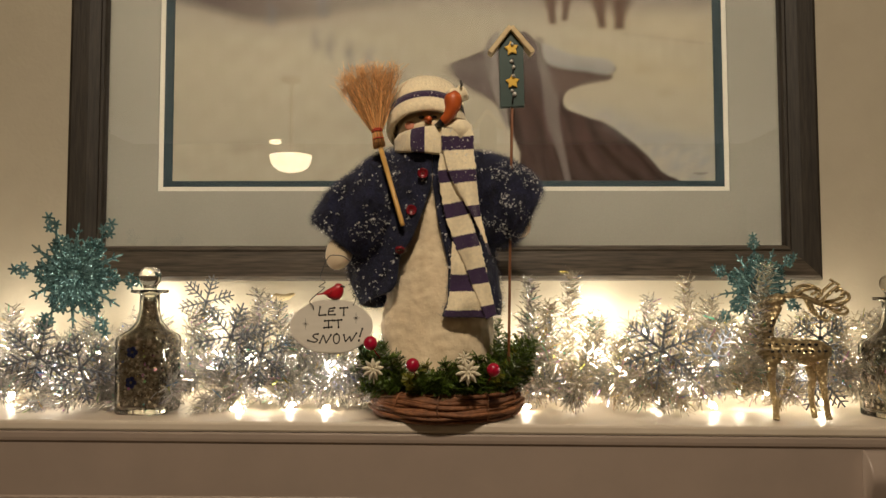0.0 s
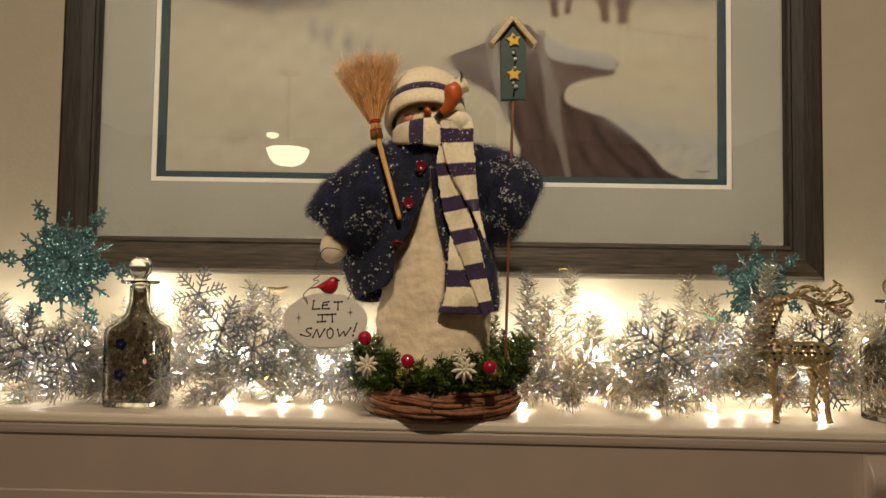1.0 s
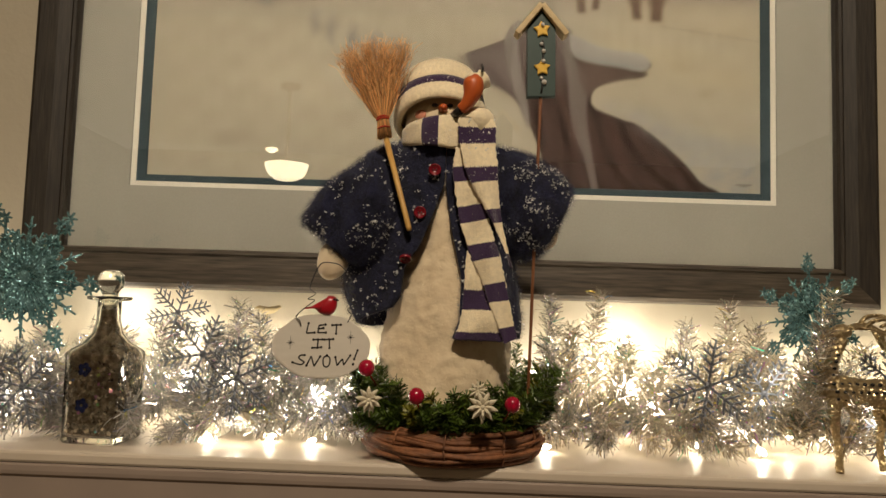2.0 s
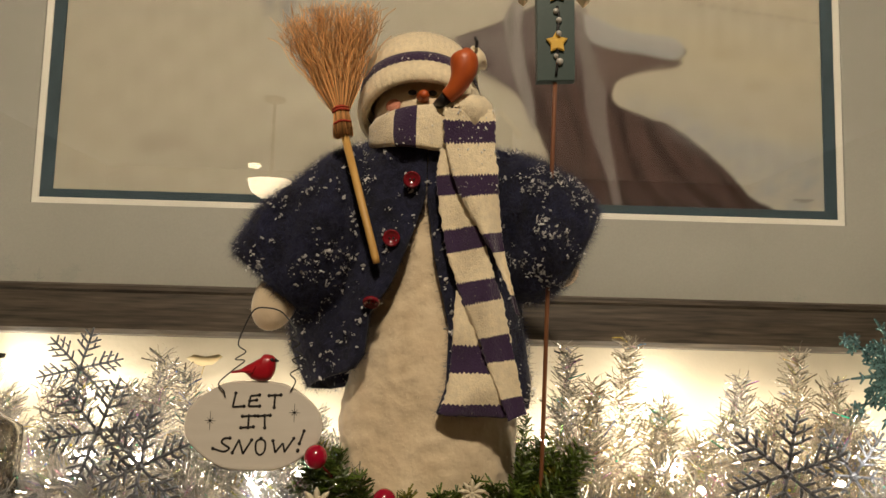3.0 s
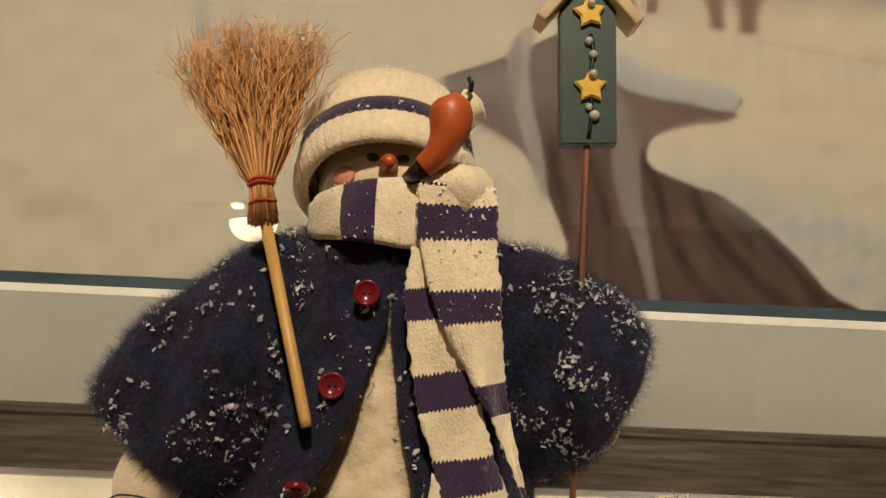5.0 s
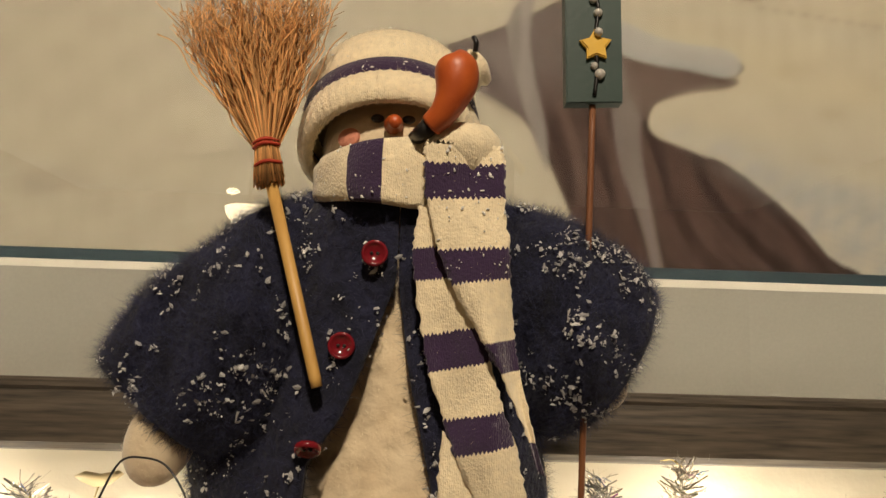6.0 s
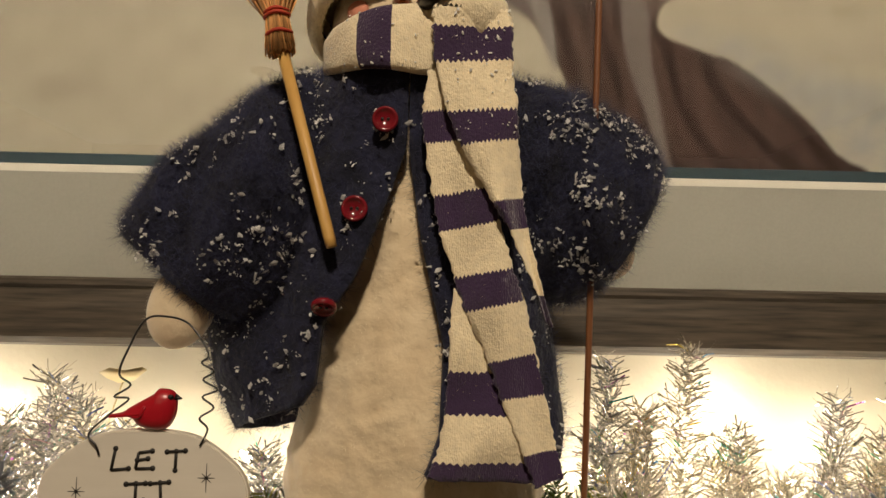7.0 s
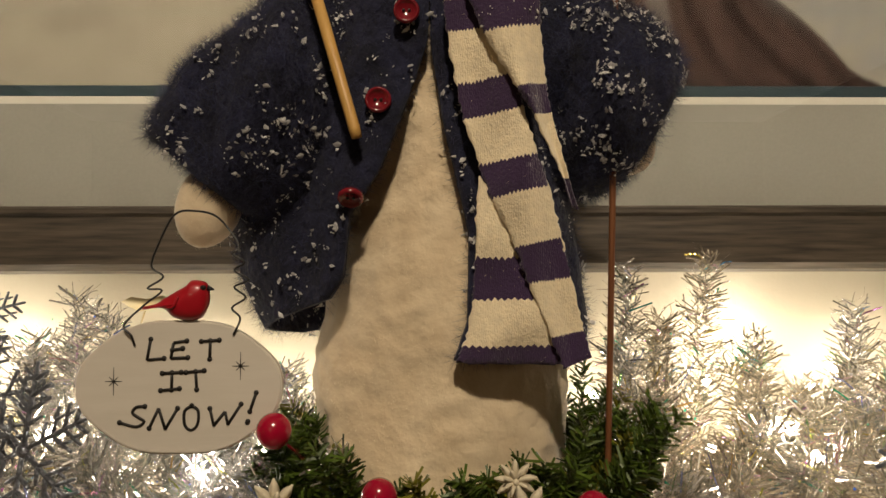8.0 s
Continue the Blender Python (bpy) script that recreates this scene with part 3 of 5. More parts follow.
    # footprints, dry grass and the illegible signature
    for k in range(12):
        lay(np.clip(1.3 - np.hypot((X - 0.285 - 0.013 * k) / 0.005, (Z - 1.912 + 0.0016 * k) / 0.0022), 0, 1) * 0.5, (0.36, 0.33, 0.30))
    lay(np.clip(1.2 - np.hypot((X + 0.30) / 0.04, (Z - 1.735) / 0.012) + 0.5 * fbm(90, 70, 8, 2), 0, 1) * 0.28, (0.34, 0.30, 0.25))
    lay(np.clip(2 - np.hypot((X - 0.397) / 0.009, (Z - 1.692) / 0.0016) ** 2, 0, 1) * 0.6, (0.2, 0.17, 0.16))
    col *= 0.49 * (1 + 0.05 * fbm(160, 160, 9, 3))[..., None]

    verts = np.stack([X, np.full_like(X, 1.1215), Z], -1).reshape(-1, 3)
    k = (np.arange(nz - 1)[:, None] * nx + np.arange(nx - 1)[None]).reshape(-1, 1)
    me = bpy.data.meshes.new("landscape_print")
    me.from_pydata(verts.tolist(), [], (k + [0, 1, nx + 1, nx]).tolist())
    layer = me.color_attributes.new("paint", "FLOAT_COLOR", "POINT")
    layer.data.foreach_set("color", np.concatenate([np.clip(col, 0, 1), np.ones((nz, nx, 1))], -1).astype(np.float32).ravel())
    return me


part("landscape_print", print_mesh(), PRINT, picture, "snowy landscape with a brown cliff")


# ---- the snowman and what it wears ----
def lerp(table, z):
    zs = sorted(table)
    return float(np.interp(z, zs, [table[k] for k in zs]))


BODY_A = {1.38: 0.062, 1.42: 0.070, 1.47: 0.072, 1.52: 0.064, 1.58: 0.050, 1.66: 0.040, 1.70: 0.034}


def fold(x, y, z, size, scale):
    return size * noise.noise(Vector((x * scale, y * scale, z * scale * 0.6)))


def fuzz_on(mesh, count, length, width, seed, tilt=0.8):
    """Fibres that stand on a mesh's faces, spread by area."""
    rng = np.random.default_rng(seed)
    mesh.calc_loop_triangles()
    co = np.array([v.co for v in mesh.vertices])
    tri = np.array([t.vertices for t in mesh.loop_triangles])
    a, b, c = co[tri[:, 0]], co[tri[:, 1]], co[tri[:, 2]]
    cr = np.cross(b - a, c - a)
    area = np.linalg.norm(cr, axis=1)
    pick = rng.choice(len(tri), count, p=area / area.sum())
    u = rng.uniform(size=(count, 2))
    u = np.where(u.sum(1, keepdims=True) > 1, 1 - u, u)
    base = a[pick] + (b - a)[pick] * u[:, :1] + (c - a)[pick] * u[:, 1:]
    nor = cr[pick] / (area[pick][:, None] + 1e-12)
    way = nor + rng.normal(size=(count, 3)) * tilt
    return base, nor, way, rng.uniform(0.5, 1.0, count) * length, np.full(count, width)


doll = bmesh.new()
rings = []
for z in np.linspace(1.375, 1.70, 110):
    ring = ellipse((-0.010 - 0.02 * max(0, (z - 1.5) / 0.2) * 0.5, 0.942, z), lerp(BODY_A, z), 0.056 - 0.012 * max(0.0, (z - 1.5) / 0.2), 120)
    rings.append([p + (p - Vector((-0.01, 0.942, z))).normalized() * (fold(p.x, p.y, z, 0.0045, 28) + fold(p.x, p.y, z * 1.6, 0.0016, 110) + fold(p.x, p.y, z * 1.6, 0.0008, 260)) for p in ring])
loft(doll, rings)
ball(doll, (-0.021, 0.930, 1.717), (0.042, 0.041, 0.040), 32, 20)
for x, z in ((-0.0305, 1.7255), (-0.0145, 1.7255)):
    ball(doll, (x, 0.889, z), (0.0035, 0.002, 0.0023), 12, 8, 1)
tube(doll, smooth_line([(-0.022, 0.886, 1.7215), (-0.0215, 0.880, 1.7212), (-0.021, 0.875, 1.7195)], 4), np.linspace(0.0052, 0.0028, 9), 12, 2)
ball(doll, (-0.0455, 0.8958, 1.7165), (0.0068, 0.0020, 0.0054), 12, 8, 3, pose(0, 0, 0, 0, 0, -28))
# the mittens, which poke out of the sleeves
for c, r, turn in (((-0.132, 0.902, 1.560), (0.0170, 0.014, 0.0235), 20), ((0.091, 0.918, 1.594), (0.016, 0.014, 0.017), -35)):
    ball(doll, c, r, 24, 16, 0, pose(0, 0, 0, 0, turn, 0))
bmesh.ops.recalc_face_normals(doll, faces=doll.faces)
# the felt's nap, in the same mesh
skin = bpy.data.meshes.new("skin")
doll.to_mesh(skin)
base, nor, way, ln, wd = fuzz_on(skin, 16000, 0.0030, 0.00016, 61, 1.1)
bare = (base[:, 2] > 1.712) & (base[:, 2] < 1.735) & (base[:, 1] < 0.90)
nap = needles("nap", base[~bare], way[~bare], ln[~bare], wd[~bare], bend=0.9, seed=61)
first = len(doll.faces)
doll.from_mesh(nap)
doll.faces.ensure_lookup_table()
for f in doll.faces[first:]:
    f.material_index = 4
for spare in (skin, nap):
    bpy.data.meshes.remove(spare)
snowman = tagged(part("snowman_doll", doll, [FELT, BLACK, CLAY, CHEEK, CREAMFUZZ]), "cream felt snowman doll standing in a twig basket", "doll")

# the coat
coat = thing("coat", (-0.02, 0.94, 1.48), "navy blue fuzzy mohair coat flecked with craft snow", "coat")
EDGE_L = {1.482: -0.088, 1.500: -0.082, 1.508: -0.074, 1.522: -0.0625, 1.553: -0.0585, 1.575: -0.042, 1.60: -0.032, 1.642: -0.0175, 1.70: -0.017}
EDGE_R = {1.480: -0.006, 1.500: 0.0015, 1.542: 0.003, 1.598: -0.010, 1.642: -0.0165, 1.70: -0.0165}
COAT_L = {1.48: 0.080, 1.492: 0.087, 1.505: 0.094, 1.52: 0.101, 1.55: 0.107, 1.60: 0.088, 1.66: 0.066, 1.69: 0.050}
COAT_R = {1.48: 0.087, 1.50: 0.089, 1.55: 0.084, 1.60: 0.074, 1.66: 0.066, 1.69: 0.052}


def coat_at(u, v, out=0.0):
    """The coat's cloth: u round the body from the right front edge by the back to the left front edge, v from hem to neck."""
    hem = 1.481 + 0.014 * max(0.0, (u - 0.55) / 0.45) + 0.016 * max(0.0, (u - 0.86) / 0.14) ** 2 + 0.010 * max(0.0, (0.80 - u) / 0.25) * (u > 0.55)
    z = hem + (1.692 - hem) * v
    cx = -0.020
    aL, aR = lerp(COAT_L, z), lerp(COAT_R, z)
    fR = math.asin(max(-1, min(1, (lerp(EDGE_R, z) - cx) / aR)))
    fL = 2 * math.pi + math.asin(max(-1, min(1, (lerp(EDGE_L, z) - cx) / aL)))
    f = fR + (fL - fR) * u
    b = 0.064 if math.cos(f) > 0 else 0.058
    b -= 0.005 * max(0.0, (z - 1.60) / 0.09)
    a = aR if math.sin(f) > 0 else aL
    flare = 1 + 0.05 * math.sin(f * 5 + 1.3) * (1 - v) ** 1.5
    p = Vector((cx + (a + out) * flare * math.sin(f), 0.942 - (b + out) * flare * math.cos(f), z))
    return p + Vector((0, fold(p.x, p.y, p.z, 0.006, 24) + fold(p.x, p.y, p.z, 0.0036, 70) + fold(p.x, p.y, p.z, 0.0018, 150), 0))


bm = bmesh.new()
outer = [[coat_at(u, v) for u in np.linspace(0, 1, 90)] for v in np.linspace(0, 1, 36)]
inner = [[coat_at(u, v, -0.0035) for u in np.linspace(0, 1, 90)] for v in np.linspace(0, 1, 36)]
loft(bm, [a + b[::-1] for a, b in zip(outer, inner)])
bmesh.ops.recalc_face_normals(bm, faces=bm.faces)
torso = part("torso", bm, NAVY, coat)


def sleeve(sections, depth_y, seed):
    """A wide bell sleeve: upper and lower outline and half thickness at each step, hollow at the cuff."""
    steps = smooth_line([(*a, *b, d) for a, b, d in sections], 7)
    bm = bmesh.new()
    rings = []
    for ax, az, bx, bz, d in steps:
        ring = []
        for k in range(40):
            t = 2 * math.pi * k / 40
            s = 0.5 - 0.5 * math.cos(t)
            p = Vector((ax + (bx - ax) * s, depth_y - d * math.sin(t), az + (bz - az) * s))
            ring.append(p + Vector((0, fold(p.x + seed, p.y, p.z, 0.015 * abs(math.sin(t)), 24) + fold(p.x, p.y + seed, p.z, 0.0045, 70) + fold(p.x + seed, p.y, p.z, 0.0022, 150), 0)))
        rings.append(ring)
    centre = sum(rings[-1], Vector()) / 40
    back = sum(rings[-4], Vector()) / 40
    rings.append([p.lerp(centre, 0.12) for p in rings[-1]])
    rings.append([p.lerp(back, 0.18) for p in rings[-5]])
    loft(bm, rings)
    bmesh.ops.recalc_face_normals(bm, faces=bm.faces)
    return part("sleeve", bm, NAVY, coat)


left = sleeve([((-0.050, 1.688), (-0.055, 1.575), 0.012), ((-0.076, 1.687), (-0.070, 1.556), 0.021), ((-0.096, 1.677), (-0.082, 1.550), 0.039), ((-0.119, 1.659), (-0.094, 1.549), 0.041),
               ((-0.146, 1.637), (-0.107, 1.551), 0.035), ((-0.160, 1.617), (-0.113, 1.553), 0.031), ((-0.169, 1.601), (-0.119, 1.559), 0.027)], 0.915, 3.0)
right = sleeve([((0.020, 1.690), (0.034, 1.580), 0.014), ((0.050, 1.688), (0.050, 1.568), 0.021), ((0.068, 1.682), (0.058, 1.566), 0.036), ((0.090, 1.672), (0.070, 1.566), 0.040),
                ((0.109, 1.659), (0.082, 1.570), 0.034), ((0.122, 1.641), (0.094, 1.579), 0.029)], 0.922, 7.0)
for piece, count in ((torso, 15000), (left, 12000), (right, 9000)):
    me = piece.data
    base, nor, way, ln, wd = fuzz_on(me, int(count * 3.2), 0.0098, 0.00019, 5 + count, 1.0)
    fibres = needles("fuzz", base, way, ln, wd, bend=0.9, seed=count)
    ob = part("fuzz", fibres, NAVYFUZZ, None)
    ob.parent = piece
    tagged(ob, kind="stuff")
    # flecks of craft snow, in loose clusters over the shoulders
    base, nor, way, ln, wd = fuzz_on(me, 4800, 1, 1, 77 + count)
    rng = np.random.default_rng(count)
    off = np.array(root_of(piece).location)
    keep = [i for i in range(len(base)) if nor[i, 1] < 0.15 and noise.noise(Vector(((base[i] + off) * 45).tolist())) + 0.35 * noise.noise(Vector(((base[i] + off) * 14).tolist())) > rng.uniform(-0.15, 1.0) - (0.24 if piece is torso else -0.05)]
    bm = bmesh.new()
    for i in keep:
        lie = Vector(nor[i].tolist()).to_track_quat("Z", "Y").to_matrix().to_4x4()
        for bit in range(int(rng.integers(1, 5))):
            s = 0.0005 + 0.0015 * rng.uniform() ** 2.2
            spot = lie @ Vector((rng.normal() * 0.0016, rng.normal() * 0.0016, 0)) if bit else Vector()
            m = Matrix.Translation(Vector((base[i] + nor[i] * rng.uniform(0.0012, 0.0034)).tolist()) + spot) @ lie @ pose(0, 0, 0, rng.uniform(-40, 40), rng.uniform(-40, 40), rng.uniform(0, 360))
            n = int(rng.integers(4, 7))
            ring = [m @ Vector((s * rng.uniform(0.5, 1.6) * math.cos(2 * math.pi * k / n), s * rng.uniform(0.3, 0.9) * math.sin(2 * math.pi * k / n), 0)) for k in range(n)]
            top = bm.verts.new(m @ Vector((0, 0, s * 0.22)))
            vs = [bm.verts.new(p) for p in ring]
            for k in range(n):
                bm.faces.new((vs[k], vs[(k + 1) % n], top))
    ob = part("snow_fleck", bm, SNOW, None, "white flecks of craft snow", smooth=False)
    ob.parent = piece
    tagged(ob, kind="stuff")


def button(x, y, z, r, tilt=0):
    m = pose(x, y, z, 90 + tilt, 0, 0)
    bm = bmesh.new()
    prof = ((0, 0.0008), (0.62, 0.0008), (0.70, 0.0016), (0.85, 0.0024), (0.95, 0.0018), (1.0, 0.0006), (0.96, -0.0008), (0, -0.0008))
    loft(bm, [[m @ Vector((max(q, 0.02) * r * math.cos(a), max(q, 0.02) * r * math.sin(a), h)) for a in (2 * math.pi * k / 28 for k in range(28))] for q, h in prof])
    bmesh.ops.recalc_face_normals(bm, faces=bm.faces)
    ob = part("button", bm, BUTTON, coat, "glossy burgundy button")
    bm = bmesh.new()
    for hx, hz in ((-1, 0), (1, 0)):
        ball(bm, m @ Vector((hx * r * 0.22, hz, 0.0009)), r * 0.13, 8, 6)
    part("thread_hole", bm, BLACK, ob)


button(-0.0285, 0.8775, 1.654, 0.0067)
button(-0.0425, 0.8770, 1.609, 0.0067)
button(-0.0560, 0.8770, 1.561, 0.0066, 55)


# the scarf
scarf = thing("scarf", (0.0, 0.88, 1.478), "cream and purple striped knitted scarf wound round the neck", "scarf")


def ribbon(name, left_edge, right_edge, y_of, stripes, thick=0.0026, seed=0, wave=0.0016):
    """A band of knitting between two edges; stripes: shares of the length where purple begins and ends."""
    a, b = smooth_line(left_edge, 10), smooth_line(right_edge, 10)
    n = min(len(a), len(b))
    rng = random.Random(seed)
    rings, tags = [], []
    for i in range(n):
        t = i / (n - 1)
        tags.append(1 if any(s <= t < e for s, e in stripes) else 0)
        front, back = [], []
        for k in range(31):
            s = k / 30
            x, z = a[i][0] + (b[i][0] - a[i][0]) * s, a[i][1] + (b[i][1] - a[i][1]) * s
            jag = 0.0008 * rng.uniform(-1, 1) if k in (0, 30) else 0
            y = y_of(s, t) + wave * math.sin(9 * t + 5 * s + seed) + fold(x, seed, z, 0.0028, 55)
            bulge = thick * (0.25 + 0.75 * math.sin(math.pi * s) ** 0.35)
            front.append(Vector((x + jag, y - bulge / 2, z + (0.0015 * (k % 2) + 0.0005 * rng.uniform(-1, 1)) * min(1.0, abs(b[i][0] - a[i][0]) / 0.03))))
            back.append(Vector((x + jag, y + bulge / 2, z)))
        rings.append(front + back[::-1])
    bm = bmesh.new()
    loft(bm, rings, mats=tags)
    bmesh.ops.recalc_face_normals(bm, faces=bm.faces)
    ob = part(name, bm, [KNITCREAM, KNITPURPLE], scarf)
    base, nor, way, ln, wd = fuzz_on(ob.data, 120 if seed == 4 else 320, 0.0022, 0.00014, 40 + seed, 1.2)
    fz = part("lint", needles("lint", base, way, ln, wd, bend=0.8, seed=seed), CREAMFUZZ, None)
    fz.parent = ob
    tagged(fz, kind="stuff")
    return ob


# wound round the neck, from one side over the chin to the knot
def neck_wrap():
    bm = bmesh.new()
    rings, tags = [], []
    for i in range(61):
        t = i / 60
        f = math.radians(-150 + 275 * t)
        x0 = -0.020 + 0.0415 * math.sin(f)
        y0 = 0.922 - 0.050 * math.cos(f)
        top = 1.705 + 0.007 * min(1, max(0.0, t - 0.25) * 3)
        low = 1.684 - 0.008 * min(1, max(0.0, t - 0.25) * 3)
        ring = []
        for k in range(20):
            q = 2 * math.pi * k / 20
            h = math.copysign(abs(math.sin(q)) ** 0.7, math.sin(q))
            r = 0.0045 * math.copysign(abs(math.cos(q)) ** 0.8, math.cos(q)) + fold(x0 * 2, i * 0.004, h, 0.0016, 40)
            ring.append(Vector((x0 + r * math.sin(f), y0 - r * math.cos(f), (top + low) / 2 + (top - low) / 2 * h)))
        rings.append(ring)
        tags.append(1 if -0.0425 < x0 < -0.0268 and math.cos(f) > 0 else 0)
    loft(bm, rings, mats=tags)
    bmesh.ops.recalc_face_normals(bm, faces=bm.faces)
    return part("neck_wrap", bm, [KNITCREAM, KNITPURPLE], scarf)


neck_wrap()
bm = bmesh.new()
loft(bm, [[Vector((0.0135 + a * math.cos(q), 0.8703 + d * math.sin(q) + fold(a * math.cos(q), q * 0.02, z, 0.003, 70), z)) for q in (2 * math.pi * k / 28 for k in range(28))]
          for a, d, z in ((0.004, 0.003, 1.7185), (0.012, 0.0085, 1.7165), (0.0175, 0.0115, 1.711), (0.0190, 0.0125, 1.704), (0.0185, 0.0085, 1.699), (0.017, 0.0060, 1.690))])
bmesh.ops.recalc_face_normals(bm, faces=bm.faces)
part("knot", bm, KNITCREAM, scarf)

ribbon("tail", [(0.006, 1.570), (0.005, 1.545), (0.004, 1.520), (0.001, 1.495), (-0.005, 1.480)], [(0.040, 1.570), (0.046, 1.545), (0.050, 1.520), (0.050, 1.497), (0.046, 1.479)],
       lambda s, t: 0.8738 - 0.0015 * s, ((0.40, 0.58), (0.86, 1.1)), seed=2, wave=0.001)
ribbon("tail", [(-0.008, 1.676), (-0.010, 1.655), (-0.009, 1.642), (-0.004, 1.614), (-0.001, 1.599), (0.007, 1.575), (0.012, 1.561), (0.024, 1.535), (0.029, 1.520), (0.040, 1.494), (0.047, 1.477)],
       [(0.010, 1.678), (0.012, 1.658), (0.014, 1.645), (0.023, 1.619), (0.0275, 1.605), (0.035, 1.580), (0.040, 1.567), (0.046, 1.540), (0.0505, 1.523), (0.0565, 1.497), (0.060, 1.483)],
       lambda s, t: 0.8695 + 0.001 * t - 0.0015 * s, ((0.10, 0.205), (0.30, 0.405), (0.50, 0.605), (0.70, 0.805), (0.905, 1.1)), seed=3)
ribbon("tail", [(-0.006, 1.7050), (-0.006, 1.695), (-0.0045, 1.678), (0.002, 1.654), (0.009, 1.638), (0.024, 1.611), (0.032, 1.598), (0.044, 1.572), (0.050, 1.555)],
       [(0.031, 1.7050), (0.0325, 1.696), (0.0325, 1.680), (0.0355, 1.656), (0.0365, 1.642), (0.039, 1.614), (0.0415, 1.600), (0.0475, 1.572), (0.0535, 1.553)],
       lambda s, t: 0.8605 + 0.002 * s + 0.002 * t, ((0.12, 0.25), (0.375, 0.50), (0.625, 0.75), (0.9, 1.1)), seed=4)

def dust(piece, count, low, seed):
    """A little craft snow on the upper side of a piece."""
    rng = np.random.default_rng(seed)
    base, nor, way, ln, wd = fuzz_on(piece.data, count, 1, 1, seed)
    lift = root_of(piece).location.z
    bm = bmesh.new()
    for p, n in zip(base, nor):
        if n[1] < -0.2 and p[2] + lift > low:
            s = 0.0003 + 0.0010 * rng.uniform() ** 3
            m = Matrix.Translation((p + n * 0.0006).tolist()) @ Vector(n.tolist()).to_track_quat("Z", "Y").to_matrix().to_4x4() @ pose(0, 0, 0, rng.uniform(-25, 25), 0, rng.uniform(0, 360))
            top = bm.verts.new(m @ Vector((0, 0, s * 0.4)))
            vs = [bm.verts.new(m @ Vector((s * rng.uniform(0.5, 1.5) * math.cos(q), s * rng.uniform(0.4, 0.8) * math.sin(q), 0))) for q in (2 * math.pi * k / 5 for k in range(5))]
            for k in range(5):
                bm.faces.new((vs[k], vs[(k + 1) % 5], top))
    ob = part("snow_fleck", bm, DUST, None, "white flecks of craft snow", smooth=False)
    ob.parent = piece
    tagged(ob, kind="stuff")


for piece in [o for o in scarf.children if o.name.startswith("neck_wrap")]:
    dust(piece, 260, 1.675, 31)
for piece in [o for o in scarf.children if o.name.startswith("tail")]:
    dust(piece, 260, 1.638, 32)

# the hat
hat = thing("knit_hat", (-0.022, 0.93, 1.70), "cream rolled knit hat with a purple stripe", "hat")
HAT = Matrix.Translation((-0.0245, 0.9165, 1.7125)) @ pose(0, 0, 0, -29, -3, 0) @ Matrix.Diagonal((1.03, 0.97, 1.30, 1))


def hat_ring(r, h, wob=0.0, ribs=0.0):
    return [HAT @ Vector(((r + ribs * math.sin(60 * q) + wob * math.sin(3 * q + h * 90)) * math.cos(q), (r * 0.98 + ribs * math.sin(60 * q)) * math.sin(q), h)) for q in (2 * math.pi * k / 180 for k in range(180))]


bm = bmesh.new()
loft(bm, [hat_ring(r, h, 0.0008, 0.00045) for r, h in ((0.041, 0.0005), (0.0445, -0.002), (0.0480, 0.000), (0.0498, 0.0045), (0.0496, 0.0095), (0.0480, 0.0140), (0.0450, 0.0165), (0.041, 0.016))], caps=False)
brim = part("rolled_brim", bm, KNITCREAM, hat)
bm = bmesh.new()
loft(bm, [hat_ring(r, h, 0.0006) for r, h in ((0.0450, 0.0130), (0.0480, 0.0150), (0.0484, 0.0185), (0.0476, 0.0225), (0.0440, 0.0242))], caps=False)
stripe = part("stripe", bm, KNITPURPLE, hat, "purple knitted stripe")
bm = bmesh.new()
loft(bm, [hat_ring(r, h, 0.0016, 0.00035) for r, h in ((0.0440, 0.0215), (0.0466, 0.0245), (0.0470, 0.030), (0.0455, 0.038), (0.0415, 0.0460), (0.0345, 0.0520), (0.025, 0.0557), (0.011, 0.0568), (0.002, 0.0572))])
bmesh.ops.recalc_face_normals(bm, faces=bm.faces)
crown = part("crown", bm, KNITCREAM, hat)
for piece, count in ((brim, 2600), (crown, 2600)):
    base, nor, way, ln, wd = fuzz_on(piece.data, count, 0.0028, 0.00022, count + 9, 1.2)
    fz = part("lint", needles("lint", base, way, ln, wd, bend=0.8, seed=count + piece.name.count("w")), CREAMFUZZ, None)
    fz.parent = piece
    tagged(fz, kind="stuff")
for piece in (stripe, crown):
    dust(piece, 260, 1.70, 33)
bm = bmesh.new()
loft(bm, [[Vector((0.0195, 0.898, 1.7575)) + pose(0, 0, 0, 0, 58, 0) @ Vector((r * (1 + 0.12 * math.sin(4 * q + h * 200)) * math.cos(q), r * math.sin(q), h)) for q in (2 * math.pi * k / 24 for k in range(24))]
          for r, h in ((0.012, -0.016), (0.0125, -0.008), (0.0095, -0.003), (0.0086, -0.001), (0.0098, 0.002), (0.0085, 0.005), (0.004, 0.0068), (0.001, 0.007))])
bmesh.ops.recalc_face_normals(bm, faces=bm.faces)
part("gathered_tip", bm, KNITCREAM, hat)
bm = bmesh.new()
tube(bm, smooth_line([(0.0185, 0.886, 1.7625), (0.0190, 0.884, 1.7665), (0.0175, 0.885, 1.7700)], 3), 0.0014, 8)
part("cord", bm, BLACK, hat, "dark cord tie")
bm = bmesh.new()
tube(bm, smooth_line([(-0.019, 0.946, 1.7775), (-0.0165, 0.944, 1.7800), (-0.0130, 0.945, 1.7795), (-0.011, 0.946, 1.7780)], 3), 0.0013, 8)
part("cord", bm, BLACK, hat, "dark cord tie")

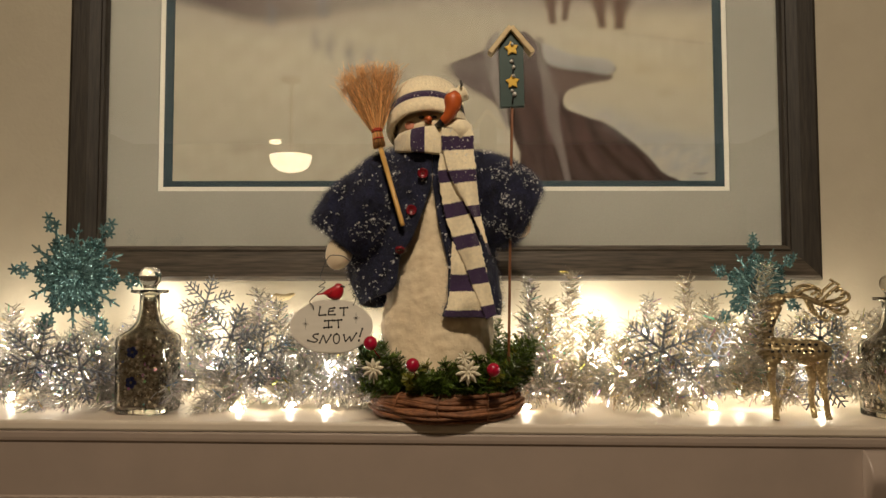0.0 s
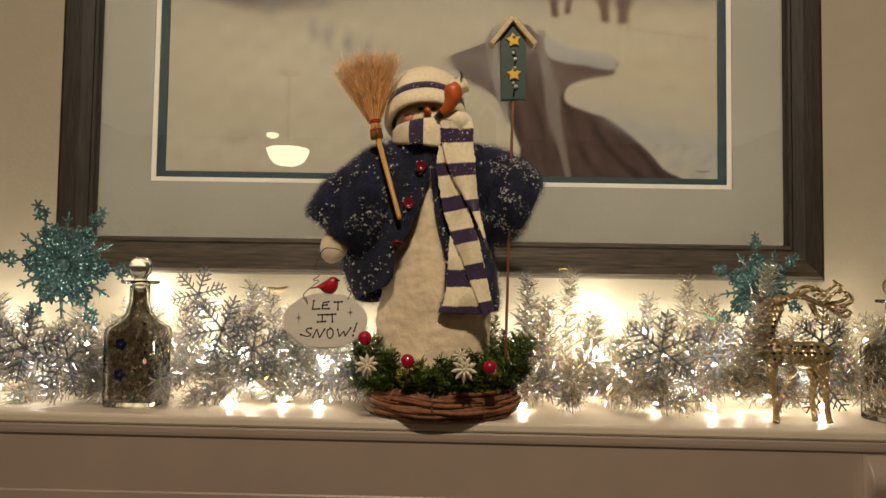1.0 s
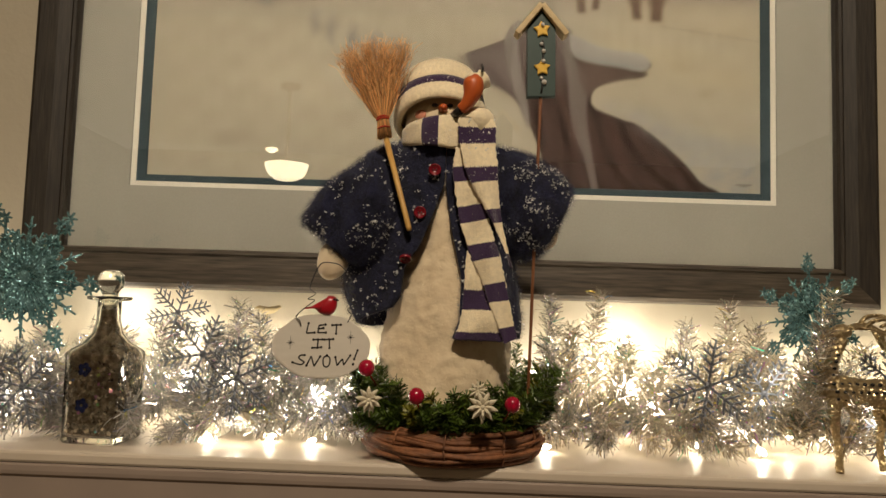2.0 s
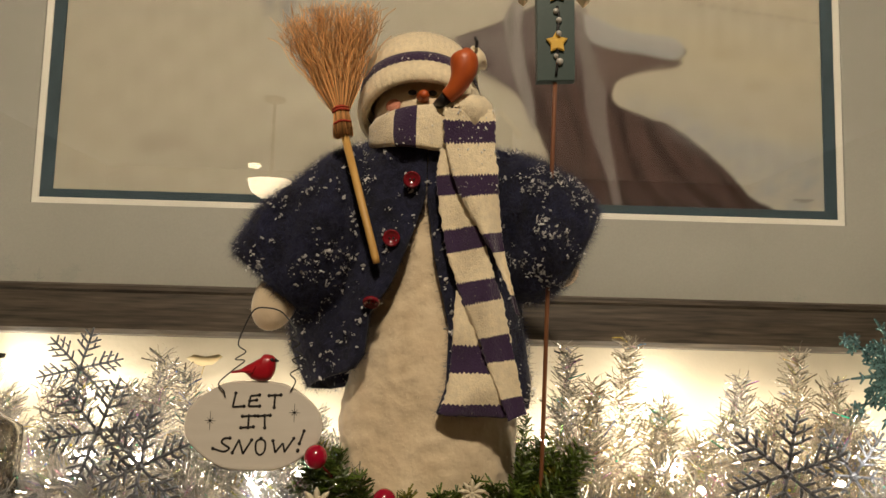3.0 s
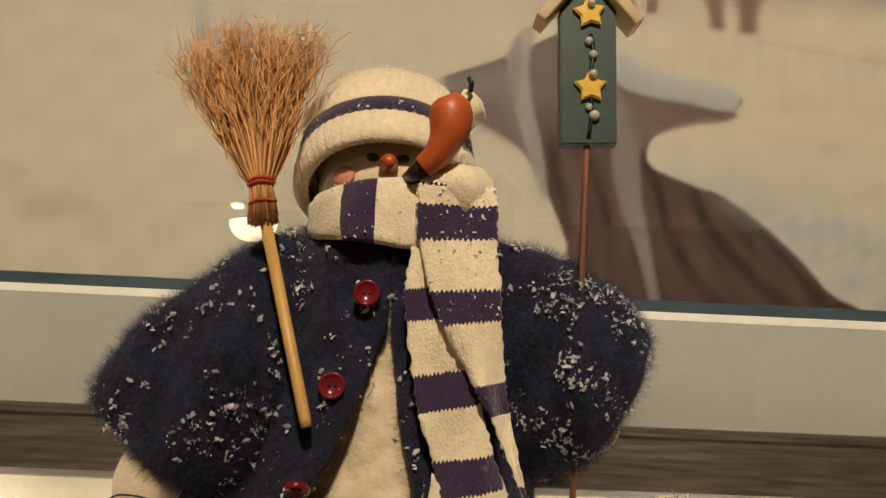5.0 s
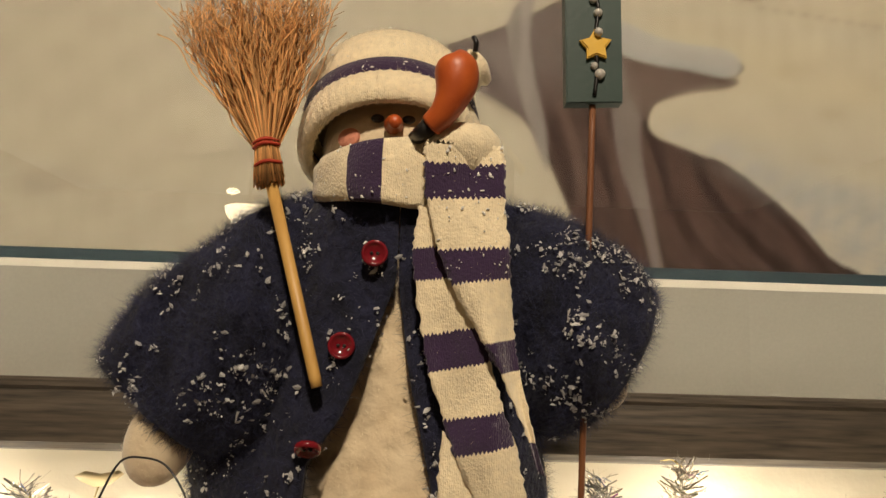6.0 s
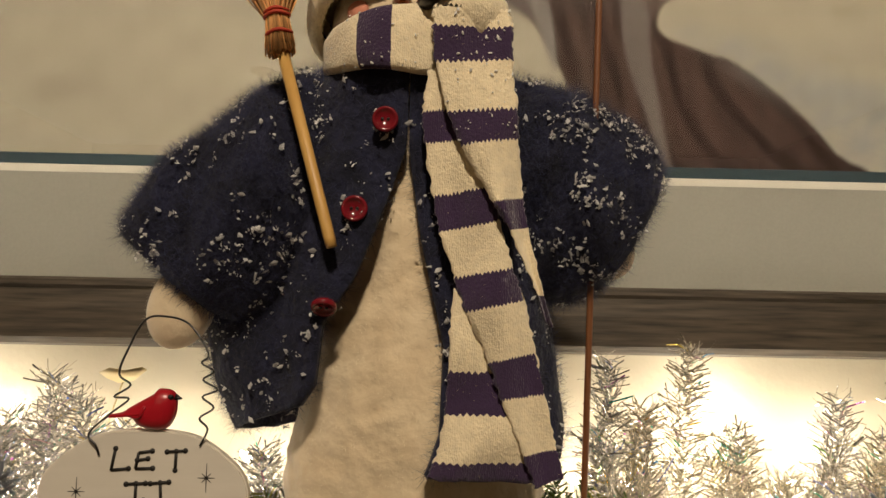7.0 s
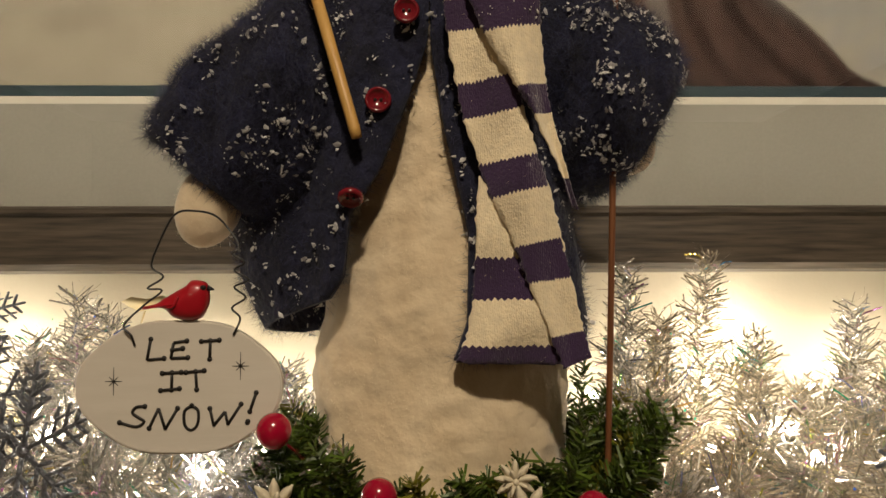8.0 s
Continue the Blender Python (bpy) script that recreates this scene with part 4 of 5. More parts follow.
# the pipe
pipe = thing("pipe", (0.004, 0.862, 1.712), "orange clay pipe with a black stem", "pipe")
bm = bmesh.new()
line = smooth_line([(0.0075, 0.8560, 1.7462, 0.0030), (0.0078, 0.8558, 1.7453, 0.0080), (0.0080, 0.8555, 1.7405, 0.0104), (0.0078, 0.8550, 1.7330, 0.0100), (0.0056, 0.8555, 1.7255, 0.0080), (0.0018, 0.8575, 1.7190, 0.0066), (-0.0035, 0.8605, 1.7142, 0.0058)], 5)
tube(bm, line, [q[3] for q in line], 22)
part("bowl", bm, CLAY, pipe)
bm = bmesh.new()
tube(bm, [(-0.0032, 0.8605, 1.7145), (-0.0075, 0.8650, 1.7118), (-0.0110, 0.8735, 1.7108)], [0.0048, 0.0042, 0.0038], 14)
part("stem", bm, BLACK, pipe, "black stem")

# the broom
broom = thing("broom", (-0.0525, 0.874, 1.589), "small ginger straw broom with red binding, tucked upside down", "broom")
TIP, NECK, TOP = Vector((-0.0525, 0.872, 1.5895)), Vector((-0.0825, 0.880, 1.693)), Vector((-0.098, 0.886, 1.790))
bm = bmesh.new()
tube(bm, [TIP, TIP.lerp(NECK, 0.04), NECK], [0.0026, 0.0029, 0.0030], 14)
part("handle", bm, HANDLE, broom, "pale wooden handle")
rng = np.random.default_rng(8)
axis = (TOP - NECK).normalized()
sx = Vector((1, 0, 0.2)).normalized()
bm = bmesh.new()
for k in range(430):
    q, ang = math.sqrt(rng.uniform(0, 1)), rng.uniform(0, 2 * math.pi)
    a, b = q * math.cos(ang), q * math.sin(ang)
    w = NECK + axis * 0.012 + sx * a * 0.0058 + Vector((0, b * 0.005, 0))
    ln = rng.uniform(0.078, 0.101) * (1 - 0.05 * abs(a))
    pts = [NECK - axis * rng.uniform(0.001, 0.008) + sx * (a * 0.0068 + rng.normal() * 0.0007) + Vector((0, b * 0.006, 0)), w]
    for h in (0.3, 0.5, 0.66, 0.8, 0.92, 1.0):
        kink = Vector(rng.normal(size=3)) * (0.0007 + 0.0026 * h)
        pts.append(NECK + axis * (0.012 + (ln - 0.012) * h) + sx * a * (0.0058 + 0.0335 * h) + Vector((0, b * (0.005 + 0.015 * h), 0)) + kink)
    tube(bm, pts, [0.00042, 0.00042, 0.00038, 0.00034, 0.0003, 0.00026, 0.0002, 0.00013], 3)
    for fork in range(int(rng.integers(0, 4))):
        h = rng.uniform(0.5, 0.97)
        d = pts[-1].lerp(pts[-4], 1 - h)
        tube(bm, [d, d + axis * rng.uniform(0.003, 0.010) + sx * rng.normal() * 0.005 + Vector((0, rng.normal() * 0.004, 0))], [0.0002, 0.00012], 3)
for x0, x1, h in ((0.030, 0.052, 0.082), (0.026, 0.046, 0.060), (-0.030, -0.050, 0.074)):
    tube(bm, smooth_line([NECK + axis * 0.02, NECK + axis * h * 0.7 + sx * x0, NECK + axis * h + sx * (x0 + x1) * 0.5, NECK + axis * (h + 0.008) + sx * x1], 4), 0.0003, 3)
tagged(part("bristles", bm, STRAW, broom, "ginger twig bristles"), kind="stuff")
for h, r in ((0.004, 0.0064), (0.0135, 0.0062), (0.0155, 0.0064)):
    bm = bmesh.new()
    c = NECK + axis * h
    tube(bm, [c + sx * r * math.cos(q) + Vector((0, r * 0.95 * math.sin(q), 0.0004 * math.sin(3 * q))) for q in np.linspace(0, 2 * math.pi, 25)], 0.0009, 6)
    part("binding", bm, REDTHREAD, broom, "red thread binding")

# the birdhouse on a stick
house = thing("birdhouse_pick", (0.083, 0.91, 1.40), "dark green birdhouse with yellow stars on a stick", "birdhouse")
bm = bmesh.new()
tube(bm, smooth_line([(0.0775, 0.914, 1.40), (0.0785, 0.905, 1.50), (0.080, 0.898, 1.62), (0.0825, 0.895, 1.742)], 5), 0.0017, 10)
part("stick", bm, STICK, house, "thin brown stick")
bm = bmesh.new()
prism(bm, [(0.0675, 1.7385), (0.0975, 1.7400), (0.0965, 1.8150), (0.081, 1.836), (0.0660, 1.8140)], 0.8905, 0.8990, 0.0006)
part("board", bm, TEAL, house, smooth=False)
for x, ang in ((0.0675, -52), (0.0945, 50)):
    bm = bmesh.new()
    box(bm, (x, 0.893, 1.8225), (0.042, 0.018, 0.0062), 0.0012, pose(0, 0, 0, 0, ang, 0))
    part("roof_strip", bm, RAWWOOD, house, "cream wooden roof strip")


def star(x, y, z, r, turn):
    bm = bmesh.new()
    pts = []
    for k in range(10):
        q = math.pi / 2 + math.radians(turn) + math.pi * k / 5
        rr = r if k % 2 == 0 else r * 0.58
        pts.append((x + rr * math.cos(q), z + rr * math.sin(q)))
    prism(bm, pts, y - 0.0025, y, 0.0007)
    part("star", bm, YELLOW, house, "yellow wooden star", smooth=False)


star(0.0825, 0.890, 1.7700, 0.0090, 4)
star(0.0815, 0.890, 1.8120, 0.0092, 8)
for x, z, r in ((0.0815, 1.796, 0.0024), (0.0840, 1.7885, 0.0025), (0.0835, 1.7765, 0.0024), (0.0820, 1.759, 0.0021), (0.0850, 1.7545, 0.0030), (0.0820, 1.8165, 0.0022)):
    bm = bmesh.new()
    ball(bm, (x, 0.8895 - (0.0030 if z in (1.7765, 1.8165) else 0), z), r, 12, 8)
    part("bead", bm, BEAD, house, "small pearl bead")
bm = bmesh.new()
tube(bm, smooth_line([(0.0825, 0.8898, 1.80), (0.0840, 0.8895, 1.79), (0.0825, 0.8892, 1.775), (0.0835, 0.8896, 1.757), (0.0822, 0.8898, 1.743)], 4), 0.0011, 6)
part("cord", bm, BLACK, house, "black cord")

# the hanging sign
sign = thing("hanging_sign", (-0.138, 0.875, 1.44), "oval whitewashed wooden sign lettered in black, hung on wire", "sign")
SC, SA, SB = (-0.138, 1.469), 0.0495, 0.0325
bm = bmesh.new()
prism(bm, [(SC[0] + SA * math.cos(q), SC[1] + SB * math.sin(q) + 0.0006 * math.sin(7 * q)) for q in (2 * math.pi * k / 64 for k in range(64))], 0.8745, 0.8790, 0.0008)
part("board", bm, SIGNWOOD, sign, smooth=False)


STROKES = {
    "LET": [[(-0.1515, 1.4921), (-0.1532, 1.4821), (-0.1451, 1.4829)], [(-0.1343, 1.4912), (-0.1406, 1.4903), (-0.1418, 1.4829), (-0.1338, 1.4832)], [(-0.1412, 1.4868), (-0.1362, 1.4876)], [(-0.1274, 1.4909), (-0.1188, 1.4915)], [(-0.1231, 1.4912), (-0.1233, 1.4824)]],
    "IT": [[(-0.1459, 1.4757), (-0.1368, 1.4762)], [(-0.1413, 1.4760), (-0.1414, 1.4678)], [(-0.1466, 1.4675), (-0.1376, 1.4684)], [(-0.1346, 1.4761), (-0.1259, 1.4769)], [(-0.1300, 1.4765), (-0.1294, 1.4679)]],
    "SNOW!": [[(-0.1540, 1.4600), (-0.1580, 1.4597), (-0.1598, 1.4570), (-0.1570, 1.4548), (-0.1542, 1.4528), (-0.1580, 1.4504), (-0.1659, 1.4524)], [(-0.1518, 1.4496), (-0.1474, 1.4591), (-0.1442, 1.4490), (-0.1384, 1.4590)],
              [(-0.1316, 1.4602), (-0.1350, 1.4575), (-0.1348, 1.4510), (-0.1318, 1.4486), (-0.1288, 1.4515), (-0.1286, 1.4578), (-0.1316, 1.4602)], [(-0.1230, 1.4588), (-0.1211, 1.4505), (-0.1157, 1.4573), (-0.1144, 1.4510), (-0.1081, 1.4608)],
              [(-0.1009, 1.4662), (-0.1039, 1.4572)], [(-0.1048, 1.4525), (-0.1050, 1.4520)]],
}
for text, strokes in STROKES.items():
    bm = bmesh.new()
    for line in strokes:
        runs = [smooth_line(line, 4)] if len(line) > 5 else zip(line, line[1:])
        for run in runs:
            tube(bm, [(x, 0.8745, z) for x, z in run], 0.00078, 6)
        for x, z in (line[0], line[-1]):
            ball(bm, (x, 0.8745, z), (0.0013, 0.0009, 0.0013), 10, 6)
    part("lettering", bm, INK, sign, "black hand-lettered word " + text)
for x, z in ((-0.1690, 1.4720), (-0.1085, 1.4790)):
    bm = bmesh.new()
    for q, ln in ((90, 0.0068), (0, 0.0040), (45, 0.0030), (135, 0.0030)):
        d = Vector((math.cos(math.radians(q)), 0, math.sin(math.radians(q)))) * ln
        tube(bm, [Vector((x, 0.8744, z)) - d, Vector((x, 0.8744, z)), Vector((x, 0.8744, z)) + d], [0.00012, 0.0003, 0.00012], 5)
    part("star_mark", bm, INK, sign, "small drawn star")
bm = bmesh.new()
pts = smooth_line([(-0.159, 0.874, 1.489), (-0.160, 0.872, 1.494), (-0.164, 0.873, 1.499), (-0.155, 0.873, 1.508), (-0.146, 0.873, 1.5155), (-0.153, 0.873, 1.5165), (-0.1455, 0.873, 1.522), (-0.1515, 0.874, 1.527),
                   (-0.149, 0.876, 1.538), (-0.1425, 0.879, 1.5525), (-0.133, 0.880, 1.5545), (-0.121, 0.879, 1.551), (-0.110, 0.875, 1.5375), (-0.1125, 0.873, 1.533), (-0.1065, 0.873, 1.529), (-0.1115, 0.873, 1.525),
                   (-0.1045, 0.873, 1.5205), (-0.1115, 0.873, 1.517), (-0.106, 0.873, 1.512), (-0.1125, 0.873, 1.507), (-0.1085, 0.873, 1.502), (-0.112, 0.874, 1.494)], 5)
tube(bm, pts, 0.00055, 6)
part("wire", bm, BLACK, sign, "curled black wire")
bird = thing("cardinal_ornament", (-0.133, 0.876, 1.5015), "small red wooden cardinal on the sign's top edge", "ornament")
bm = bmesh.new()
edge = smooth_line([(-0.1570, 1.5075), (-0.1500, 1.5090), (-0.1455, 1.5118), (-0.1400, 1.5150), (-0.1350, 1.5180), (-0.1322, 1.5205), (-0.1262, 1.5196), (-0.1240, 1.5160), (-0.1240, 1.5090), (-0.1272, 1.5026), (-0.1330, 1.5008), (-0.1410, 1.5024), (-0.1465, 1.5068), (-0.1560, 1.5062), (-0.1570, 1.5075)], 4)[:-1]
mid = Vector((-0.1335, 0.8755, 1.5095))
loft(bm, [[mid + Vector(((x - mid.x) * k, dy, (z - mid.z) * k)) for x, z in edge] for dy, k in ((-0.0052, 0.35), (-0.0045, 0.68), (-0.0026, 0.92), (0, 1.0), (0.0026, 0.92), (0.0045, 0.6))])
tube(bm, [(-0.1246, 0.8745, 1.5165), (-0.1215, 0.8745, 1.5158)], [0.0017, 0.0003], 8, 1)
ball(bm, (-0.1262, 0.8722, 1.5168), (0.0016, 0.0010, 0.0013), 8, 6, 1)
tube(bm, smooth_line([(-0.1375, 0.8703, 1.5125), (-0.1400, 0.8703, 1.5075), (-0.1460, 0.8725, 1.5078)], 4), 0.0007, 6)
bmesh.ops.recalc_face_normals(bm, faces=bm.faces)
part("cardinal_shape", bm, [BIRDRED, BLACK], bird)


# ---- the basket of greens ----
BX, BY = 0.000, 0.945
basket = thing("twig_basket", (BX, BY, shelf_z(0)), "low round basket of bundled brown vine twigs", "basket")
rng = np.random.default_rng(21)
for k in range(26):
    h, q0 = rng.uniform(0, 1), rng.uniform(0, 6.28)
    bulge = math.sin(math.pi * min(1, 0.18 + 0.72 * h))
    r = 0.079 + 0.012 * bulge + rng.uniform(-0.003, 0.003)
    z0 = shelf_z(0) + 0.0035 + 0.028 * h
    bm = bmesh.new()
    pts = []
    for i in range(61):
        q = 2 * math.pi * i / 60
        w = 0.0018 * math.sin(3 * q + q0) + 0.0011 * math.sin(7 * q + 2 * q0)
        pts.append((BX + (r + w) * 1.03 * math.cos(q), BY + (r + w) * 0.98 * math.sin(q), max(shelf_z(0) + 0.0028, z0 + 0.0022 * math.sin(2 * q + q0) + 0.0012 * math.sin(5 * q + q0))))
    tube(bm, pts, rng.uniform(0.0017, 0.0027), 7)
    part("twig", bm, TWIG, basket)
bm = bmesh.new()
loft(bm, [ellipse((BX, BY, z), r, r * 0.96, 40) for r, z in ((0.078, shelf_z(0) + 0.0012), (0.084, shelf_z(0) + 0.012), (0.084, shelf_z(0) + 0.024), (0.06, shelf_z(0) + 0.026))])
part("base", bm, TWIG, basket)
for q in (-97, -60, -130, -30, 200, 90):
    a = math.radians(q)
    bm = bmesh.new()
    c = Vector((BX + 0.089 * math.cos(a), BY + 0.086 * math.sin(a), shelf_z(0) + 0.0185))
    out = Vector((math.cos(a), math.sin(a), 0))
    tube(bm, [c + out * 0.0075 * math.cos(t) + Vector((0.004 * math.sin(t * 0.5), 0, 0.0165 * math.sin(t))) for t in np.linspace(0, 2 * math.pi, 25)], 0.0011, 6)
    part("binding_vine", bm, TWIG, basket)

greens = thing("pine_garland", (BX, BY, shelf_z(0) + 0.028), "dark green artificial pine ring filling the basket", "greenery")


def sprig_points(a, b, n, ln, spread, rng, droop=0.0):
    """Bases and ways of needles along a stalk from a to b, longest at its foot."""
    a, b = np.array(a), np.array(b)
    ax = (b - a) / np.linalg.norm(b - a)
    t = rng.uniform(0, 1, n)
    base = a + (b - a) * t[:, None] + rng.normal(size=(n, 3)) * 0.0006
    side = rng.normal(size=(n, 3))
    side -= (side @ ax)[:, None] * ax
    side /= np.linalg.norm(side, axis=1, keepdims=True)
    way = side * spread + ax * rng.uniform(0.35, 0.9, (n, 1)) - np.array([0, 0, droop])
    return base, way, ln * (1.05 - 0.5 * t) * rng.uniform(0.7, 1.1, n)


for k in range(120):
    q = 2 * math.pi * (k + rng.uniform(-0.4, 0.4)) / 120 * 4
    front = -math.sin(q)
    r0 = rng.uniform(0.066, 0.082)
    r1 = r0 + rng.uniform(0.004, 0.030) + (0.014 if abs(math.cos(q)) > 0.7 else 0)
    z1 = rng.uniform(1.393, 1.438) + (0.010 if math.cos(q) > 0.4 else 0) + (0.008 if k > 70 else 0) - (0.004 if front > 0.8 else 0)
    a = (BX + r0 * math.cos(q), BY + r0 * 0.95 * math.sin(q), 1.384 + rng.uniform(0, 0.012))
    b = (BX + r1 * math.cos(q + rng.uniform(-0.25, 0.25)), BY + r1 * 0.9 * math.sin(q), z1)
    base, way, ln = sprig_points(a, b, 150, 0.0150, 1.0, rng)
    part("pine_sprig", needles("pine_sprig", base, way, ln, 0.0013, flat=True, bend=0.2, seed=k), PINEDRY if k % 4 == 0 else PINE, greens, smooth=False)
# the taller tuft behind the coat's hem
for x, z in ((0.066, 1.474), (0.076, 1.458), (0.088, 1.446), (0.100, 1.436), (-0.078, 1.447), (-0.088, 1.436)):
    base, way, ln = sprig_points((x * 0.95, 0.925, 1.39), (x, 0.915, z), 220, 0.0135, 1.0, rng)
    part("pine_sprig", needles("pine_sprig", base, way, ln, 0.0011, flat=True, bend=0.2, seed=int(x * 1000) + 500), PINE, greens, smooth=False)

for x, y, z, r in ((-0.0905, 0.866, 1.4495, 0.0084), (-0.0395, 0.838, 1.4265, 0.0080), (0.0530, 0.836, 1.4210, 0.0078)):
    bm = bmesh.new()
    ball(bm, (x, y, z), (r, r, r * 1.04), 24, 16)
    tube(bm, [(x, y + r * 0.7, z - r * 0.4), (x * 0.9, y + 0.030, z - 0.020)], 0.0008, 6)
    tagged(part("berry", bm, BERRY), "glossy red berry pick in the pine greens", "berry", "berries in the basket")


def flower(x, y, z, r, turn):
    ob = thing("white_flower", (x, y, z), "ivory white star-petalled flower in the pine greens", "flower", "flowers in the basket")
    for layer, (n, rr, tip) in enumerate(((9, r, 0.1), (8, r * 0.72, 0.5))):
        for k in range(n):
            q = 2 * math.pi * k / n + turn + layer * 0.3
            d = Vector((math.cos(q), -tip - 0.05, math.sin(q))).normalized()
            s = Vector((-math.sin(q), 0, math.cos(q)))
            c = Vector((x, y - layer * 0.001, z))
            bm = bmesh.new()
            loft(bm, [[c + d * rr * t - s * w + Vector((0, 0.0004, 0)), c + d * rr * t + Vector((0, -0.0011, 0)), c + d * rr * t + s * w + Vector((0, 0.0004, 0)), c + d * rr * t + Vector((0, 0.0007, 0))]
                      for t, w in ((0.05, 0.0009), (0.35, rr * 0.20), (0.7, rr * 0.17), (1.0, 0.0004))])
            part("petal", bm, PETAL, ob)
    bm = bmesh.new()
    ball(bm, (x, y - 0.002, z), r * 0.16, 10, 8)
    tube(bm, [(x, y, z), (x, y + 0.012, z - 0.018)], 0.0009, 6)
    part("flower_centre", bm, PETAL, ob)


flower(-0.0850, 0.842, 1.4215, 0.0130, 0.2)
flower(0.0240, 0.831, 1.4190, 0.0150, 0.5)
flower(0.0195, 0.838, 1.4330, 0.0095, 0.9)

# ---- the tinsel garland with its string lights ----
garland = thing("tinsel_garland", (0, 1.03, shelf_z(0)), "silver tinsel garland with upright twig-like sprigs along the mantel", "garland")
rng = np.random.default_rng(5)
TOPS = ((-0.66, 1.47), (-0.61, 1.485), (-0.57, 1.47), (-0.50, 1.455), (-0.455, 1.46), (-0.40, 1.47), (-0.345, 1.49), (-0.30, 1.475), (-0.262, 1.508), (-0.235, 1.495), (-0.205, 1.475),
        (-0.165, 1.452), (-0.12, 1.455), (-0.07, 1.44), (0.06, 1.46), (0.118, 1.524), (0.148, 1.49), (0.180, 1.533), (0.212, 1.475), (0.250, 1.44), (0.294, 1.497), (0.318, 1.47), (0.343, 1.524), (0.375, 1.495), (0.41, 1.47),
        (0.47, 1.46), (0.525, 1.475), (0.565, 1.485), (0.62, 1.47), (0.68, 1.46))
stalks = []
for x, z in TOPS:
    stalks.append(((x + rng.uniform(-0.015, 0.015), 1.055, 1.372), (x, 1.04 + rng.uniform(-0.02, 0.02), z), 460, 0.0285))
for k in range(130):
    x = -0.70 + 1.42 * (k + rng.uniform(-0.4, 0.4)) / 129
    y0, y1 = rng.uniform(0.945, 1.04), rng.uniform(0.893, 0.99)
    stalks.append(((x, y0, 1.375 + rng.uniform(0, 0.03)), (x + rng.uniform(-0.06, 0.06), y1, rng.uniform(1.362, 1.43)), 230, 0.0275))
for k in range(54):
    x = -0.70 + 1.42 * (k + rng.uniform(-0.5, 0.5)) / 53
    if abs(x) > 0.10:
        stalks.append(((x, rng.uniform(0.99, 1.07), 1.385), (x + rng.uniform(-0.05, 0.05), rng.uniform(0.96, 1.05), rng.uniform(1.42, 1.485)), 230, 0.030))
stalks.append(((0.374, 0.925, 1.378), (0.392, 0.890, 1.535), 560, 0.025))
stalks.append(((0.43, 0.90, 1.378), (0.415, 0.885, 1.43), 90, 0.018))
stalks.append(((0.372, 0.945, 1.378), (0.372, 0.905, 1.465), 420, 0.022))
stalks.append(((0.350, 0.975, 1.378), (0.372, 0.935, 1.425), 420, 0.020))
for k, (a, b, n, ln) in enumerate(stalks):
    base, way, length = sprig_points(a, b, int(n * 1.45), ln * 0.92, 0.85, rng, 0.1)
    base += rng.normal(size=base.shape) * 0.0035
    ground = 1.3545 - 0.0116 * base[:, 0]
    base[:, 2] = np.maximum(base[:, 2], ground + 0.004)
    way /= np.linalg.norm(way, axis=1, keepdims=True)
    way[:, 2] = np.maximum(way[:, 2], -0.8 * (base[:, 2] - ground) / length)
    part("tinsel_sprig", needles("tinsel_sprig", base, way, length, rng.uniform(0.0004, 0.0013, len(base)), flat=True, bend=0.45, seed=900 + k), SILVER if a[0] < 0.02 or k % 5 == 0 else CHAMPAGNE, garland, smooth=False)

# coloured specks added on the strands, painting in the tinsel's rainbow glints
colours = ((0.05, 0.75, 0.45), (0.10, 0.25, 0.95), (0.95, 0.75, 0.08), (0.75, 0.20, 0.70))
for shade, colour in enumerate(colours):
    glint_tone = mat("iridescent_film", colour, spread=0.05, rough=0.12, metal=0.25, coat=0.6)
    bm = bmesh.new()
    for k in range(130):
        a, b, n, ln = stalks[int(rng.integers(0, len(stalks)))]
        p = Vector(a).lerp(Vector(b), rng.uniform(0.2, 1.0)) + Vector((rng.normal() * 0.010, -abs(rng.normal()) * 0.010 - 0.004, rng.normal() * 0.006))
        p.z = max(p.z, shelf_z(p.x) + 0.004)
        m = Matrix.Translation(p) @ pose(0, 0, 0, rng.uniform(40, 140), rng.uniform(0, 360), rng.uniform(-50, 50))
        r = rng.uniform(0.0005, 0.0011)
        top = bm.verts.new(m @ Vector((0, 0, r * 0.3)))
        ring = [bm.verts.new(m @ Vector((r * math.cos(q), r * math.sin(q), 0))) for q in (math.pi * j / 3 for j in range(6))]
        for j in range(6):
            bm.faces.new((ring[j], ring[(j + 1) % 6], top))
    tagged(part("film_speck", bm, glint_tone, garland, "coloured specks painted in for tinsel glints", smooth=False), kind="stuff")

